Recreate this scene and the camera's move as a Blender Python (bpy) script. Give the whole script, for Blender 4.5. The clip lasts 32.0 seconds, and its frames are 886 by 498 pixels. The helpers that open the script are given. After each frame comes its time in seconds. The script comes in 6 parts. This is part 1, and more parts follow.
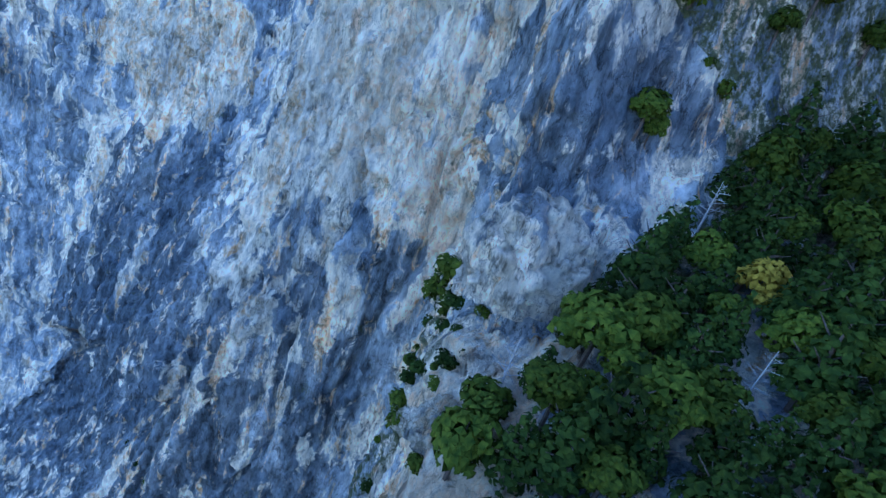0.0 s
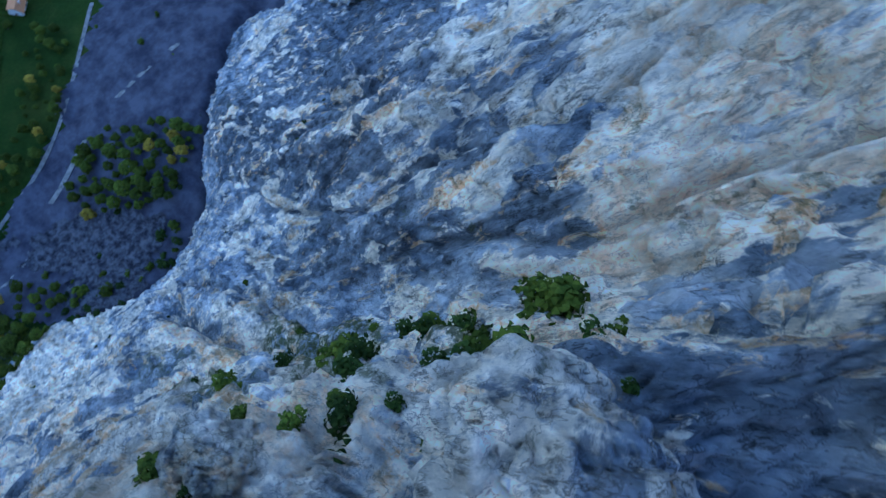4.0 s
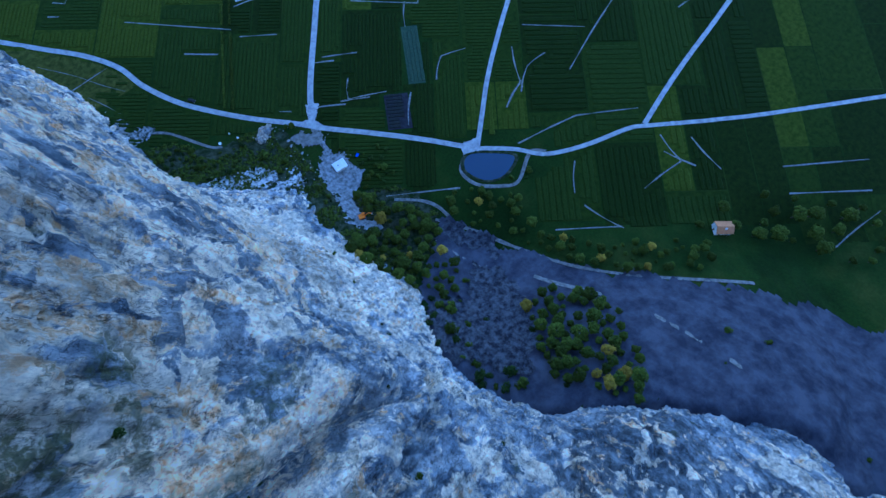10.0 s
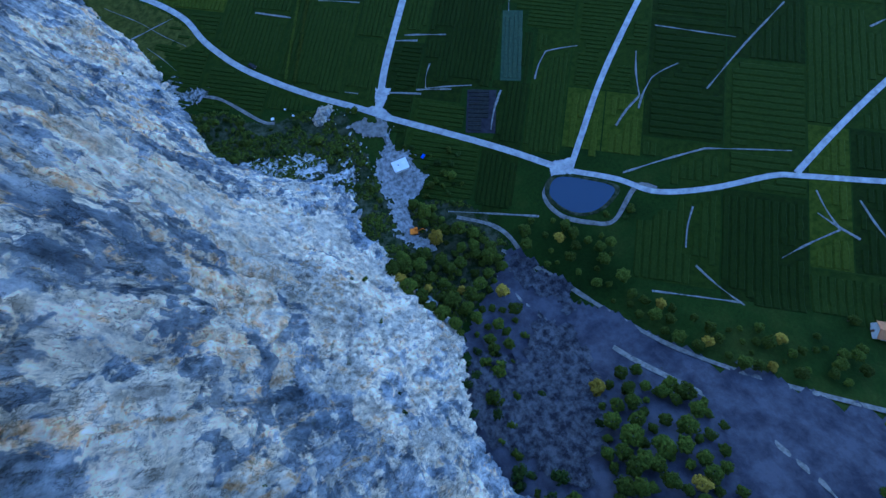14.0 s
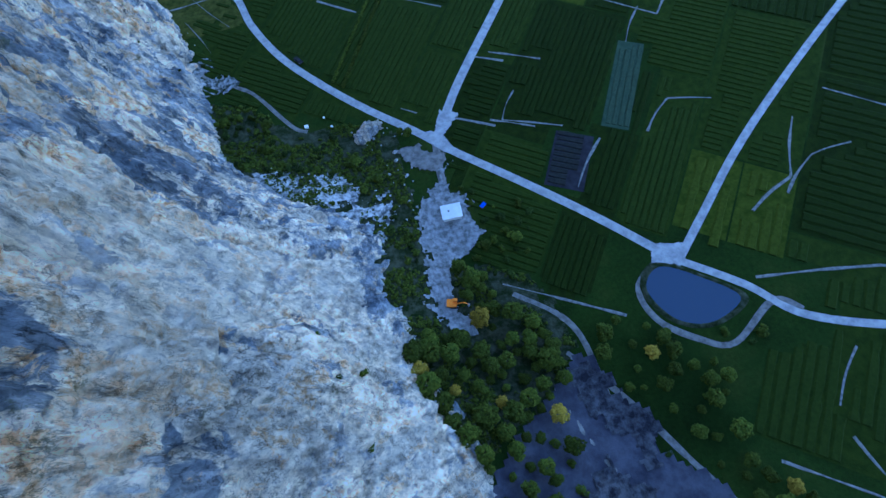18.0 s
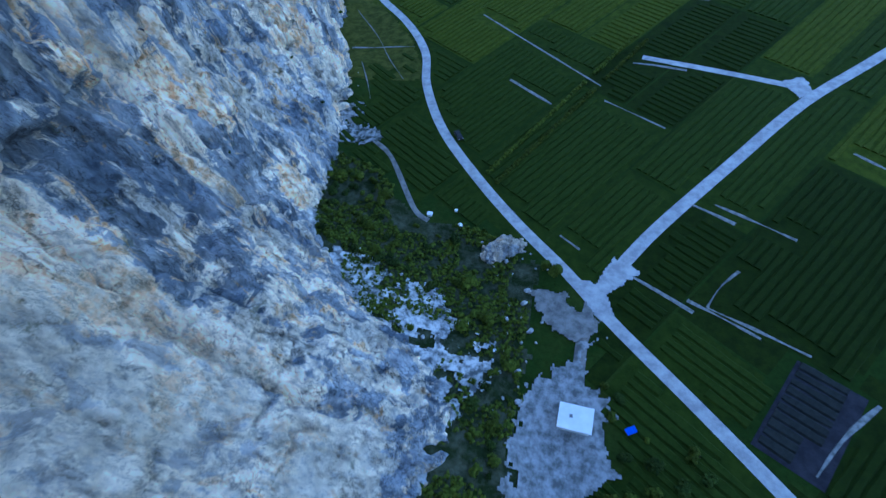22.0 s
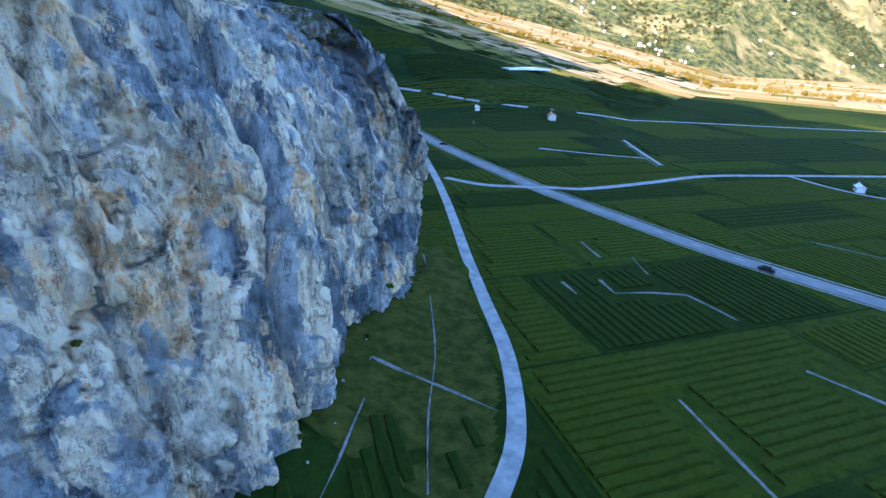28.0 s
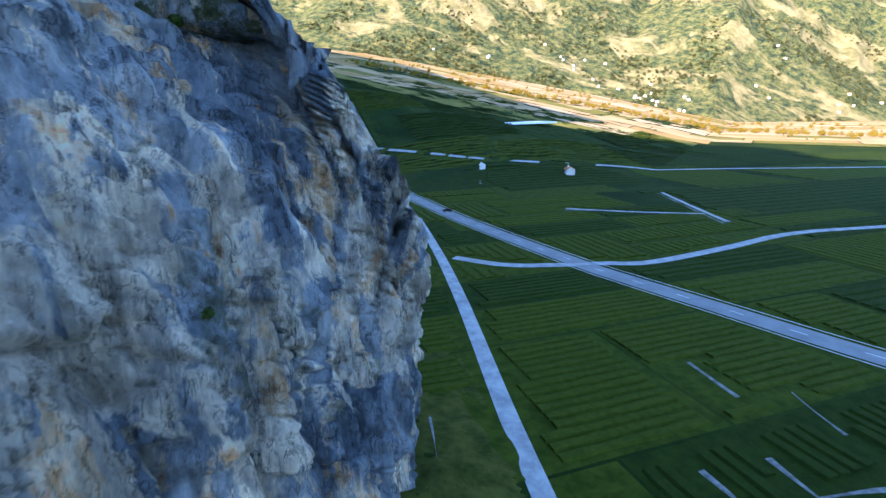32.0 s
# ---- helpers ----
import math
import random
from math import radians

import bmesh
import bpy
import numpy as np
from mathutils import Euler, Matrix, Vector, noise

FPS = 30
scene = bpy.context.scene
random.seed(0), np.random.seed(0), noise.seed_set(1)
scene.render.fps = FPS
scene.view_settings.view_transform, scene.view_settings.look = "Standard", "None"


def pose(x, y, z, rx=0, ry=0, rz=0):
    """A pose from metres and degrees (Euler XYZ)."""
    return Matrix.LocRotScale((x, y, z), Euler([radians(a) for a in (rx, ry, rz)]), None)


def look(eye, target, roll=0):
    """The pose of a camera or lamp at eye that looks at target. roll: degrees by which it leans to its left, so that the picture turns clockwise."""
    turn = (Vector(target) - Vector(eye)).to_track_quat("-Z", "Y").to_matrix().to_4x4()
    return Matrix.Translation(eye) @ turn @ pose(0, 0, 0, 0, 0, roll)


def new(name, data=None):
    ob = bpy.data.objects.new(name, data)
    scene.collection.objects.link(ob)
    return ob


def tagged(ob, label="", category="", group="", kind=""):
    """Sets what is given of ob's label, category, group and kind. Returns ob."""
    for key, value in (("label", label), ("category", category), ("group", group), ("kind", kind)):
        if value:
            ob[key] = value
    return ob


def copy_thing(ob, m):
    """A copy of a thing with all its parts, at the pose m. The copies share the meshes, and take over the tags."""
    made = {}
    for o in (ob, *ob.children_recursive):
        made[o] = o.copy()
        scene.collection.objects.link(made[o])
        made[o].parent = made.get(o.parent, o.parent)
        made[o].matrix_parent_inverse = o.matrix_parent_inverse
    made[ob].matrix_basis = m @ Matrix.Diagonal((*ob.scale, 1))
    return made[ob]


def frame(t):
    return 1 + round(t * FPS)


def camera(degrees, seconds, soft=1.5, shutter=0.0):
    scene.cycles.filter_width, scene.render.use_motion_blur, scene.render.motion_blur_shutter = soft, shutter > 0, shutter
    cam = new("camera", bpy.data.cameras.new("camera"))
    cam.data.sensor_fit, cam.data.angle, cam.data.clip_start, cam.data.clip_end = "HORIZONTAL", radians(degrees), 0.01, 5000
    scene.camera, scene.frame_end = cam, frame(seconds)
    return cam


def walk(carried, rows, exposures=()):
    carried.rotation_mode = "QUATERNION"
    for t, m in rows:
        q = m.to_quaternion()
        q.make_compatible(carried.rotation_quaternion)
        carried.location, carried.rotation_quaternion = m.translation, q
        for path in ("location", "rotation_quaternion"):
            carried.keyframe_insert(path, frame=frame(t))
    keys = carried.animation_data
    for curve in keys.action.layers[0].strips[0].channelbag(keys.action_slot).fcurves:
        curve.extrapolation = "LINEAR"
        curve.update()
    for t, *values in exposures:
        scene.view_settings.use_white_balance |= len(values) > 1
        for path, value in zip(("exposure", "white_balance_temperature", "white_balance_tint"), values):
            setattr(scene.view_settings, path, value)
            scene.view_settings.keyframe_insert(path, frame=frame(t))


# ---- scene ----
import collections

CLIFF_STEP = 0.62
EXPOSURE, TINT, SKY, SUNE = 2.0, 12, 0.15, 4.6
# Camera: one lens, one flight down the cliff.
cam = camera(82.0, 32.0, soft=1.4, shutter=0.3)
PATH = [
    (0.0, -20.78, 250.83, 283.37, 61.40, -15.81, -16.14),
    (0.5, -19.27, 255.22, 285.71, 56.26, -16.90, -13.78),
    (1.0, -17.06, 259.86, 287.06, 51.37, -18.78, -9.19),
    (1.5, -14.74, 264.37, 287.73, 47.11, -20.70, -3.04),
    (2.0, -12.53, 269.33, 287.71, 41.87, -23.15, 5.25),
    (2.5, -11.20, 273.73, 287.49, 35.78, -25.19, 13.55),
    (4.5, -4.41, 290.02, 278.23, 9.14, -25.07, 59.74),
    (5.0, -4.29, 293.29, 275.70, 5.74, -21.50, 71.38),
    (5.5, -4.60, 295.85, 273.03, 4.79, -18.17, 81.40),
    (6.0, -5.62, 298.39, 269.72, 5.69, -15.02, 90.60),
    (6.5, -7.31, 300.24, 266.28, 6.93, -12.96, 98.17),
    (7.0, -9.33, 302.06, 262.61, 7.92, -10.97, 105.46),
    (7.5, -11.33, 303.42, 258.72, 9.03, -9.42, 111.39),
    (8.0, -14.43, 304.81, 255.40, 10.45, -7.51, 117.61),
    (8.5, -18.10, 306.71, 254.20, 12.05, -5.30, 123.51),
    (9.0, -21.78, 307.20, 251.69, 13.87, -3.58, 129.74),
    (9.5, -25.16, 306.63, 248.88, 15.14, -2.57, 134.96),
    (10.0, -28.85, 305.77, 245.40, 16.19, -1.59, 139.11),
    (10.5, -32.34, 304.21, 241.04, 16.92, -1.00, 141.57),
    (11.0, -35.62, 301.49, 235.40, 17.29, -0.55, 143.07),
    (11.5, -38.16, 298.85, 229.84, 17.33, -0.14, 144.10),
    (12.0, -40.92, 296.20, 224.56, 17.13, 0.59, 145.39),
    (12.5, -43.42, 293.53, 220.47, 16.81, 1.38, 147.20),
    (13.0, -46.25, 290.75, 215.98, 16.30, 2.21, 149.15),
    (13.5, -47.75, 288.25, 210.46, 15.80, 2.76, 150.37),
    (14.0, -49.93, 285.21, 204.35, 15.59, 3.32, 151.15),
    (14.5, -51.70, 281.94, 198.19, 15.69, 3.69, 151.46),
    (16.5, -55.37, 269.39, 173.12, 18.44, 4.29, 155.26),
    (17.0, -55.87, 265.51, 166.38, 19.23, 4.28, 157.21),
    (17.5, -56.56, 262.02, 160.26, 19.95, 4.37, 159.51),
    (18.0, -57.99, 258.47, 154.96, 20.63, 4.80, 163.03),
    (18.5, -59.42, 255.05, 150.01, 21.45, 5.27, 167.00),
    (19.0, -60.57, 251.07, 144.24, 22.66, 5.59, 171.76),
    (19.5, -61.55, 247.08, 138.54, 24.13, 5.89, 176.22),
    (20.0, -62.80, 242.72, 133.05, 25.98, 6.29, -179.17),
    (20.5, -63.30, 238.46, 127.52, 28.21, 6.51, -175.49),
    (21.0, -63.62, 233.16, 120.98, 30.55, 6.85, -172.71),
    (21.5, -62.74, 227.71, 114.49, 32.87, 7.07, -171.05),
    (22.0, -61.23, 221.08, 107.45, 35.35, 7.14, -169.91),
    (22.5, -59.96, 214.12, 100.94, 38.13, 7.34, -168.91),
    (23.0, -59.68, 206.36, 94.30, 41.53, 7.96, -167.55),
    (23.5, -59.00, 198.68, 88.99, 44.78, 8.10, -166.01),
    (24.0, -57.74, 189.29, 83.27, 47.96, 8.30, -164.43),
    (24.5, -55.36, 179.73, 77.37, 50.90, 8.35, -163.13),
    (25.0, -52.76, 169.34, 71.27, 54.13, 8.19, -161.63),
    (25.5, -49.66, 159.27, 66.49, 57.23, 7.53, -159.92),
    (26.0, -46.43, 148.81, 61.18, 60.57, 6.51, -157.65),
    (26.5, -43.10, 138.44, 57.26, 63.01, 4.56, -155.40),
    (28.5, -28.75, 111.47, 51.29, 68.17, -5.27, -145.00),
    (29.0, -25.52, 104.57, 49.71, 68.97, -6.61, -142.89),
    (29.5, -21.88, 98.38, 48.32, 69.76, -6.99, -141.99),
    (30.0, -17.79, 92.04, 46.99, 70.66, -6.56, -142.04),
    (30.5, -13.89, 86.64, 45.95, 71.58, -5.41, -142.99),
    (31.0, -9.70, 81.08, 44.94, 72.48, -3.64, -144.50),
    (31.5, -5.73, 76.09, 44.16, 73.27, -1.82, -146.22),
    (32.0, -1.04, 70.57, 43.50, 74.13, 0.16, -148.14),
]
walk(cam, [(t, pose(*p)) for t, *p in PATH], [(0.0, EXPOSURE, 4860, TINT), (5.0, EXPOSURE + 0.08, 5000, TINT), (9.0, EXPOSURE, 4560, TINT), (13.0, EXPOSURE - 0.05, 4740, TINT), (20.0, EXPOSURE + 0.08, 5120, TINT - 1), (26.0, EXPOSURE + 0.10, 5120, TINT - 4), (32.0, EXPOSURE + 0.1, 5290, TINT - 2)])

# World: clear evening sky; the low sun stands behind the massif, so that the valley lies in its shade.
SUN_AZ, SUN_EL = radians(17.0), radians(29.5)      # azimuth from +y towards +x
world = bpy.data.worlds.new("world")
scene.world = world
world.use_nodes = True
wn = world.node_tree
sky = wn.nodes.new("ShaderNodeTexSky")
sky.sky_type, sky.sun_disc = "NISHITA", False
sky.sun_elevation, sky.sun_rotation, sky.altitude = SUN_EL, SUN_AZ, 500
sky.dust_density, sky.ozone_density = 0.6, 2.5
wn.links.new(sky.outputs[0], wn.nodes["Background"].inputs[0])
wn.nodes["Background"].inputs[1].default_value = SKY
sun = new("sun", bpy.data.lights.new("sun", "SUN"))
sun.data.energy, sun.data.angle, sun.data.color = SUNE, radians(0.6), (1.0, 0.72, 0.42)
sun.matrix_world = look((0, 0, 900), (-math.sin(SUN_AZ) * math.cos(SUN_EL) * 100, -math.cos(SUN_AZ) * math.cos(SUN_EL) * 100, 900 - math.sin(SUN_EL) * 100))

# ---- numbers and noise ----
def value_noise(p, seed=0):
    """Smooth noise, -1 to 1, for an array of points (n, 3)."""
    i = np.floor(p).astype(np.int64)
    f = p - i
    f = f * f * f * (f * (f * 6 - 15) + 10)

    def lattice(dx, dy, dz):
        h = ((i[:, 0] + dx) * 374761393 + (i[:, 1] + dy) * 668265263 + (i[:, 2] + dz) * 2147483647 + seed * 1274126177) & 0xFFFFFFFF
        h = ((h ^ (h >> 13)) * 1274126177) & 0xFFFFFFFF
        h = ((h ^ (h >> 16)) * 2246822519) & 0xFFFFFFFF
        return (h ^ (h >> 15)) / 2147483648.0 - 1.0

    def mix(a, b, w):
        return a + (b - a) * w
    x00 = mix(lattice(0, 0, 0), lattice(1, 0, 0), f[:, 0])
    x10 = mix(lattice(0, 1, 0), lattice(1, 1, 0), f[:, 0])
    x01 = mix(lattice(0, 0, 1), lattice(1, 0, 1), f[:, 0])
    x11 = mix(lattice(0, 1, 1), lattice(1, 1, 1), f[:, 0])
    return mix(mix(x00, x10, f[:, 1]), mix(x01, x11, f[:, 1]), f[:, 2])


def fbm(p, octaves=4, seed=0, ridged=False):
    total, amp, norm = 0.0, 1.0, 0.0
    for k in range(octaves):
        v = value_noise(p * 2.03 ** k + 17.3 * k, seed + k)
        if ridged:
            v = 1.0 - 2.0 * np.abs(v)
        total, norm, amp = total + v * amp, norm + amp, amp * 0.5
    return total / norm


def cell_noise(p, seed=0):
    """A number per cell of a jittered block pattern, -1 to 1, and the gap to the next cell."""
    i = np.floor(p).astype(np.int64)
    best = np.full(len(p), 1e9)
    second = np.full(len(p), 1e9)
    value = np.zeros(len(p))
    for dx in (-1, 0, 1):
        for dy in (-1, 0, 1):
            for dz in (-1, 0, 1):
                c = i + np.array([dx, dy, dz])
                h = (c[:, 0] * 374761393 + c[:, 1] * 668265263 + c[:, 2] * 1440662683 + seed * 1274126177) & 0xFFFFFFFF
                h = ((h ^ (h >> 13)) * 1274126177) & 0xFFFFFFFF
                r = [(((h ^ (h >> 16)) * k) & 0xFFFFFFFF) / 4294967296.0 for k in (2246822519, 3266489917, 668265263, 1664525)]
                d = (c[:, 0] + r[0] - p[:, 0]) ** 2 + (c[:, 1] + r[1] - p[:, 1]) ** 2 + (c[:, 2] + r[2] - p[:, 2]) ** 2
                nearer = d < best
                second = np.where(nearer, best, np.minimum(second, d))
                value = np.where(nearer, r[3] * 2 - 1, value)
                best = np.where(nearer, d, best)
    return value, np.sqrt(second) - np.sqrt(best)


def smooth(a, b, x):
    t = np.clip((np.asarray(x, dtype=float) - a) / (b - a), 0, 1)
    return t * t * (3 - 2 * t)


def catmull(values, u):
    """Smooth curve through rows of values at 0, 1, 2, ..."""
    values = np.asarray(values, dtype=float)
    n = len(values)
    u = np.clip(u, 0, n - 1)
    i = np.minimum(np.floor(u).astype(int), n - 2)
    t = (u - i)[:, None]
    p0, p1, p2, p3 = values[np.maximum(i - 1, 0)], values[i], values[i + 1], values[np.minimum(i + 2, n - 1)]
    m1, m2 = (p2 - p0) / 2, (p3 - p1) / 2
    return (2 * t ** 3 - 3 * t ** 2 + 1) * p1 + (t ** 3 - 2 * t ** 2 + t) * m1 + (-2 * t ** 3 + 3 * t ** 2) * p2 + (t ** 3 - t ** 2) * m2


def grid_mesh(name, p, material, smooth_shade=True, flip=False):
    """A sheet from an array of points (rows, columns, 3)."""
    nu, nv = p.shape[:2]
    me = bpy.data.meshes.new(name)
    idx = np.arange(nu * nv).reshape(nu, nv)
    q = np.stack([idx[:-1, :-1], idx[1:, :-1], idx[1:, 1:], idx[:-1, 1:]], -1).reshape(-1, 4)
    if flip:
        q = q[:, ::-1]
    me.vertices.add(nu * nv)
    me.vertices.foreach_set("co", np.ascontiguousarray(p.reshape(-1, 3), dtype=np.float32).ravel())
    me.loops.add(q.size)
    me.loops.foreach_set("vertex_index", np.ascontiguousarray(q, dtype=np.int32).ravel())
    me.polygons.add(len(q))
    me.polygons.foreach_set("loop_start", np.arange(0, q.size, 4, dtype=np.int32))
    me.update(calc_edges=True)
    me.validate()
    if smooth_shade:
        me.shade_smooth()
    me.materials.append(material)
    return me


def raw_mesh(name, verts, faces, material, smooth_shade=False):
    me = bpy.data.meshes.new(name)
    me.from_pydata([tuple(v) for v in verts], [], faces)
    me.update()
    if smooth_shade:
        me.shade_smooth()
    if material:
        me.materials.append(material)
    return me


def part(name, me, parent=None, label=""):
    ob = new(name, me)
    if parent:
        ob.parent = parent
    if label:
        ob["label"] = label
    return ob


# ---- the cliff's contour lines, station by station from the southern corner to the far north wall ----
LEVELS = (0, 30, 50, 85, 130, 180, 240, 300, 360)
CONTOURS = {
    0: [(199.6, -75.6), (85.4, -10.8), (35, 23), (24, 39), (25, 50), (20, 64), (10, 79), (6, 106), (2, 140), (-11.4, 161.5), (-44.2, 184.9), (-45.8, 206.9), (-49.4, 233.4), (-58.1, 262.5), (-57.5, 285.4), (-60.4, 313.5), (-69, 336.4), (-80, 352), (-98, 366), (-114, 385), (-130, 408), (-146, 450), (-380, 640)],
    30: [(212.4, -53.5), (96.2, 8.1), (31, 25.5), (29.5, 37.5), (26.3, 49.9), (23, 64.2), (12.4, 78.8), (18, 109), (7.6, 140.7), (-4.6, 162.7), (-23, 191.2), (-29.3, 208.3), (-37, 235.1), (-45.5, 260.6), (-45, 284), (-46.6, 309), (-57.5, 333.7), (-74, 349), (-94, 364), (-110, 382), (-126, 405), (-140, 446), (-374, 634)],
    50: [(222.5, -36.3), (104.3, 22.2), (39.5, 36), (44.3, 38.4), (39.2, 54), (32.5, 67.4), (23.7, 79.7), (28.4, 110.6), (10.2, 136.7), (-0.7, 160.3), (-10.1, 190.7), (-19.2, 208.9), (-35.1, 238.4), (-34.5, 258.3), (-37.9, 283.1), (-40.3, 306.5), (-49, 330.2), (-67, 346), (-89, 361), (-105, 379), (-121, 402), (-134, 442), (-368, 628)],
    85: [(256.9, -56.5), (227.9, 82.4), (180.4, 122.4), (154.9, 132.6), (118.8, 127.1), (71.4, 97.4), (35.2, 93.8), (33.2, 112.1), (16.5, 138), (6.1, 162.6), (-2.9, 186.1), (-12.8, 204.9), (-24.8, 241.5), (-22.6, 265), (-28.9, 289.6), (-34.2, 310.1), (-39.8, 329), (-54, 343), (-76, 357), (-90, 378), (-106, 402), (-118, 442), (-352, 626)],
    130: [(286.2, -28.5), (274.7, 110.7), (222.1, 158.9), (186.3, 165.7), (151.9, 153.6), (105.1, 122.3), (59.9, 108.3), (39.4, 114.7), (23.9, 140.9), (11.6, 164.6), (0, 187.2), (-9.4, 209.5), (-15.4, 239.4), (-17.2, 261.6), (-21, 297), (-12, 318), (-16, 332), (-30, 342), (-52, 354), (-66, 384), (-85, 410), (-102, 448), (-340, 624)],
    180: [(286.1, -51.3), (300.2, 124.5), (243.7, 182.9), (202.5, 186), (170.2, 170), (124.4, 137.9), (78.9, 121.3), (51.5, 119.9), (32.9, 144.6), (19.6, 167.1), (7.2, 189.6), (-1.3, 212.9), (-8, 242.1), (-5, 280), (0, 302), (7, 324), (-6, 331), (-17, 337), (-40, 350), (-50, 382), (-66, 414), (-90, 452), (-328, 622)],
    240: [(302.9, -39.5), (323.3, 143.5), (263.8, 206.4), (218.9, 205), (188.5, 187.2), (143.4, 153.8), (98.1, 135.1), (67.7, 128.6), (47.3, 151.4), (31.3, 171.4), (17.5, 193.4), (5.6, 215.2), (-4, 256), (-1, 282), (6, 303), (12, 319), (1, 331), (-8, 346), (-17, 360), (-22, 388), (-46, 420), (-78, 458), (-318, 620)],
    300: [(321.2, -25), (345.8, 162.3), (286.6, 228.5), (238.7, 224.4), (207, 204.4), (164.3, 171), (117.3, 150.3), (87.9, 141.6), (65.9, 161.5), (47.2, 180.7), (80, 200), (130, 240), (140, 280), (118, 318), (24, 312), (14, 326), (8, 340), (2, 353), (-4, 370), (0, 396), (-30, 428), (-66, 466), (-308, 622)],
    360: [(339.3, -10.4), (368, 180.8), (310, 250.6), (257.5, 243.4), (227.1, 221.4), (186.2, 188.3), (138.9, 165.7), (110, 158.8), (88.5, 173.7), (67.3, 192.1), (112, 212), (152, 248), (162, 286), (146, 326), (42, 328), (28, 340), (22, 356), (18, 370), (18, 390), (22, 415), (-16, 442), (-56, 478), (-300, 626)],
}
RIM = [36, 42, 50, 62, 76, 96, 116, 140, 170, 202, 228, 242, 250, 260, 292, 320, 338, 348, 352, 358, 380, 380, 380]
STATIONS = len(RIM)
# dark chimneys and cracks in the face: station, foot, top, half width in metres, depth in metres
CHIMNEYS = [(7.69, 5, 120, 0.8, 2), (8.83, 25, 150, 0.8, 2.2), (9.37, 30, 160, 0.8, 2), (6.63, 0, 90, 0.7, 1.8), (5.92, 0, 80, 0.7, 1.6), (4.61, 0, 70, 0.7, 1.8), (3.04, 0, 60, 0.7, 1.8), (2.62, 0, 50, 0.6, 1.6), (2.31, 0, 44, 0.6, 1.5),
            (6.08, -5, 120, 1.2, 8), (4.84, 5, 90, 0.8, 2), (3.94, 5, 75, 0.9, 2.4), (7.3, 10, 140, 0.9, 1.8), (8.4, 30, 170, 1.0, 2.2),
            (9.2, 30, 200, 1.2, 2.6), (10.3, 40, 220, 1.2, 2.4), (10.42, 20, 130, 1.3, 3.2), (11.49, 90, 141, 1, 2.4), (11.08, 60, 240, 1, 2), (11.88, 90, 250, 1.2, 2.2), (12.79, 120, 255, 1, 1.8),
            (14.30, 90, 236, 3.5, 13), (14.86, 60, 267, 2, 5), (15.62, 180, 288, 1.2, 2.5), (16.81, 100, 340, 1.4, 2.6), (17.89, 60, 202, 1.4, 2.6), (14.94, 70, 231, 1, 2)]


def cliff_point(u, z):
    """Plan place of the smooth cliff at stations u and heights z."""
    rows = np.stack([catmull(CONTOURS[k], u) for k in LEVELS])
    pos = np.interp(z, LEVELS, np.arange(len(LEVELS)))
    i = np.clip(np.floor(pos).astype(int), 0, len(LEVELS) - 2)
    t = (pos - i)[:, None]
    n = np.arange(len(u))

    def row(k):
        return rows[np.clip(k, 0, len(LEVELS) - 1), n]
    p0, p1, p2, p3 = row(i - 1), row(i), row(i + 1), row(i + 2)
    def slope(a, c):
        return np.where(a * c > 0, 2 * a * c / np.where(np.abs(a + c) > 1e-6, a + c, 1), 0)
    m1, m2 = slope(p1 - p0, p2 - p1), slope(p2 - p1, p3 - p2)
    return (2 * t ** 3 - 3 * t ** 2 + 1) * p1 + (t ** 3 - 2 * t ** 2 + t) * m1 + (-2 * t ** 3 + 3 * t ** 2) * p2 + (t ** 3 - t ** 2) * m2


# overhanging edges: first and last station, edge height at both, depth of the recess below
OVERHANGS = [(17.70, 20.80, 182, 136, 15), (17.29, 18.00, 183, 202, 3), (8.64, 12.12, 67, 81, 4.5), (11.84, 13.87, 82, 129, 3.6), (13.06, 14.56, 159, 162, 2),
             (2.62, 5.94, 7, 0, 2), (2.0, 3.0, 22, 16, 1.5), (6.57, 9.37, 30, 37, 1.6)]
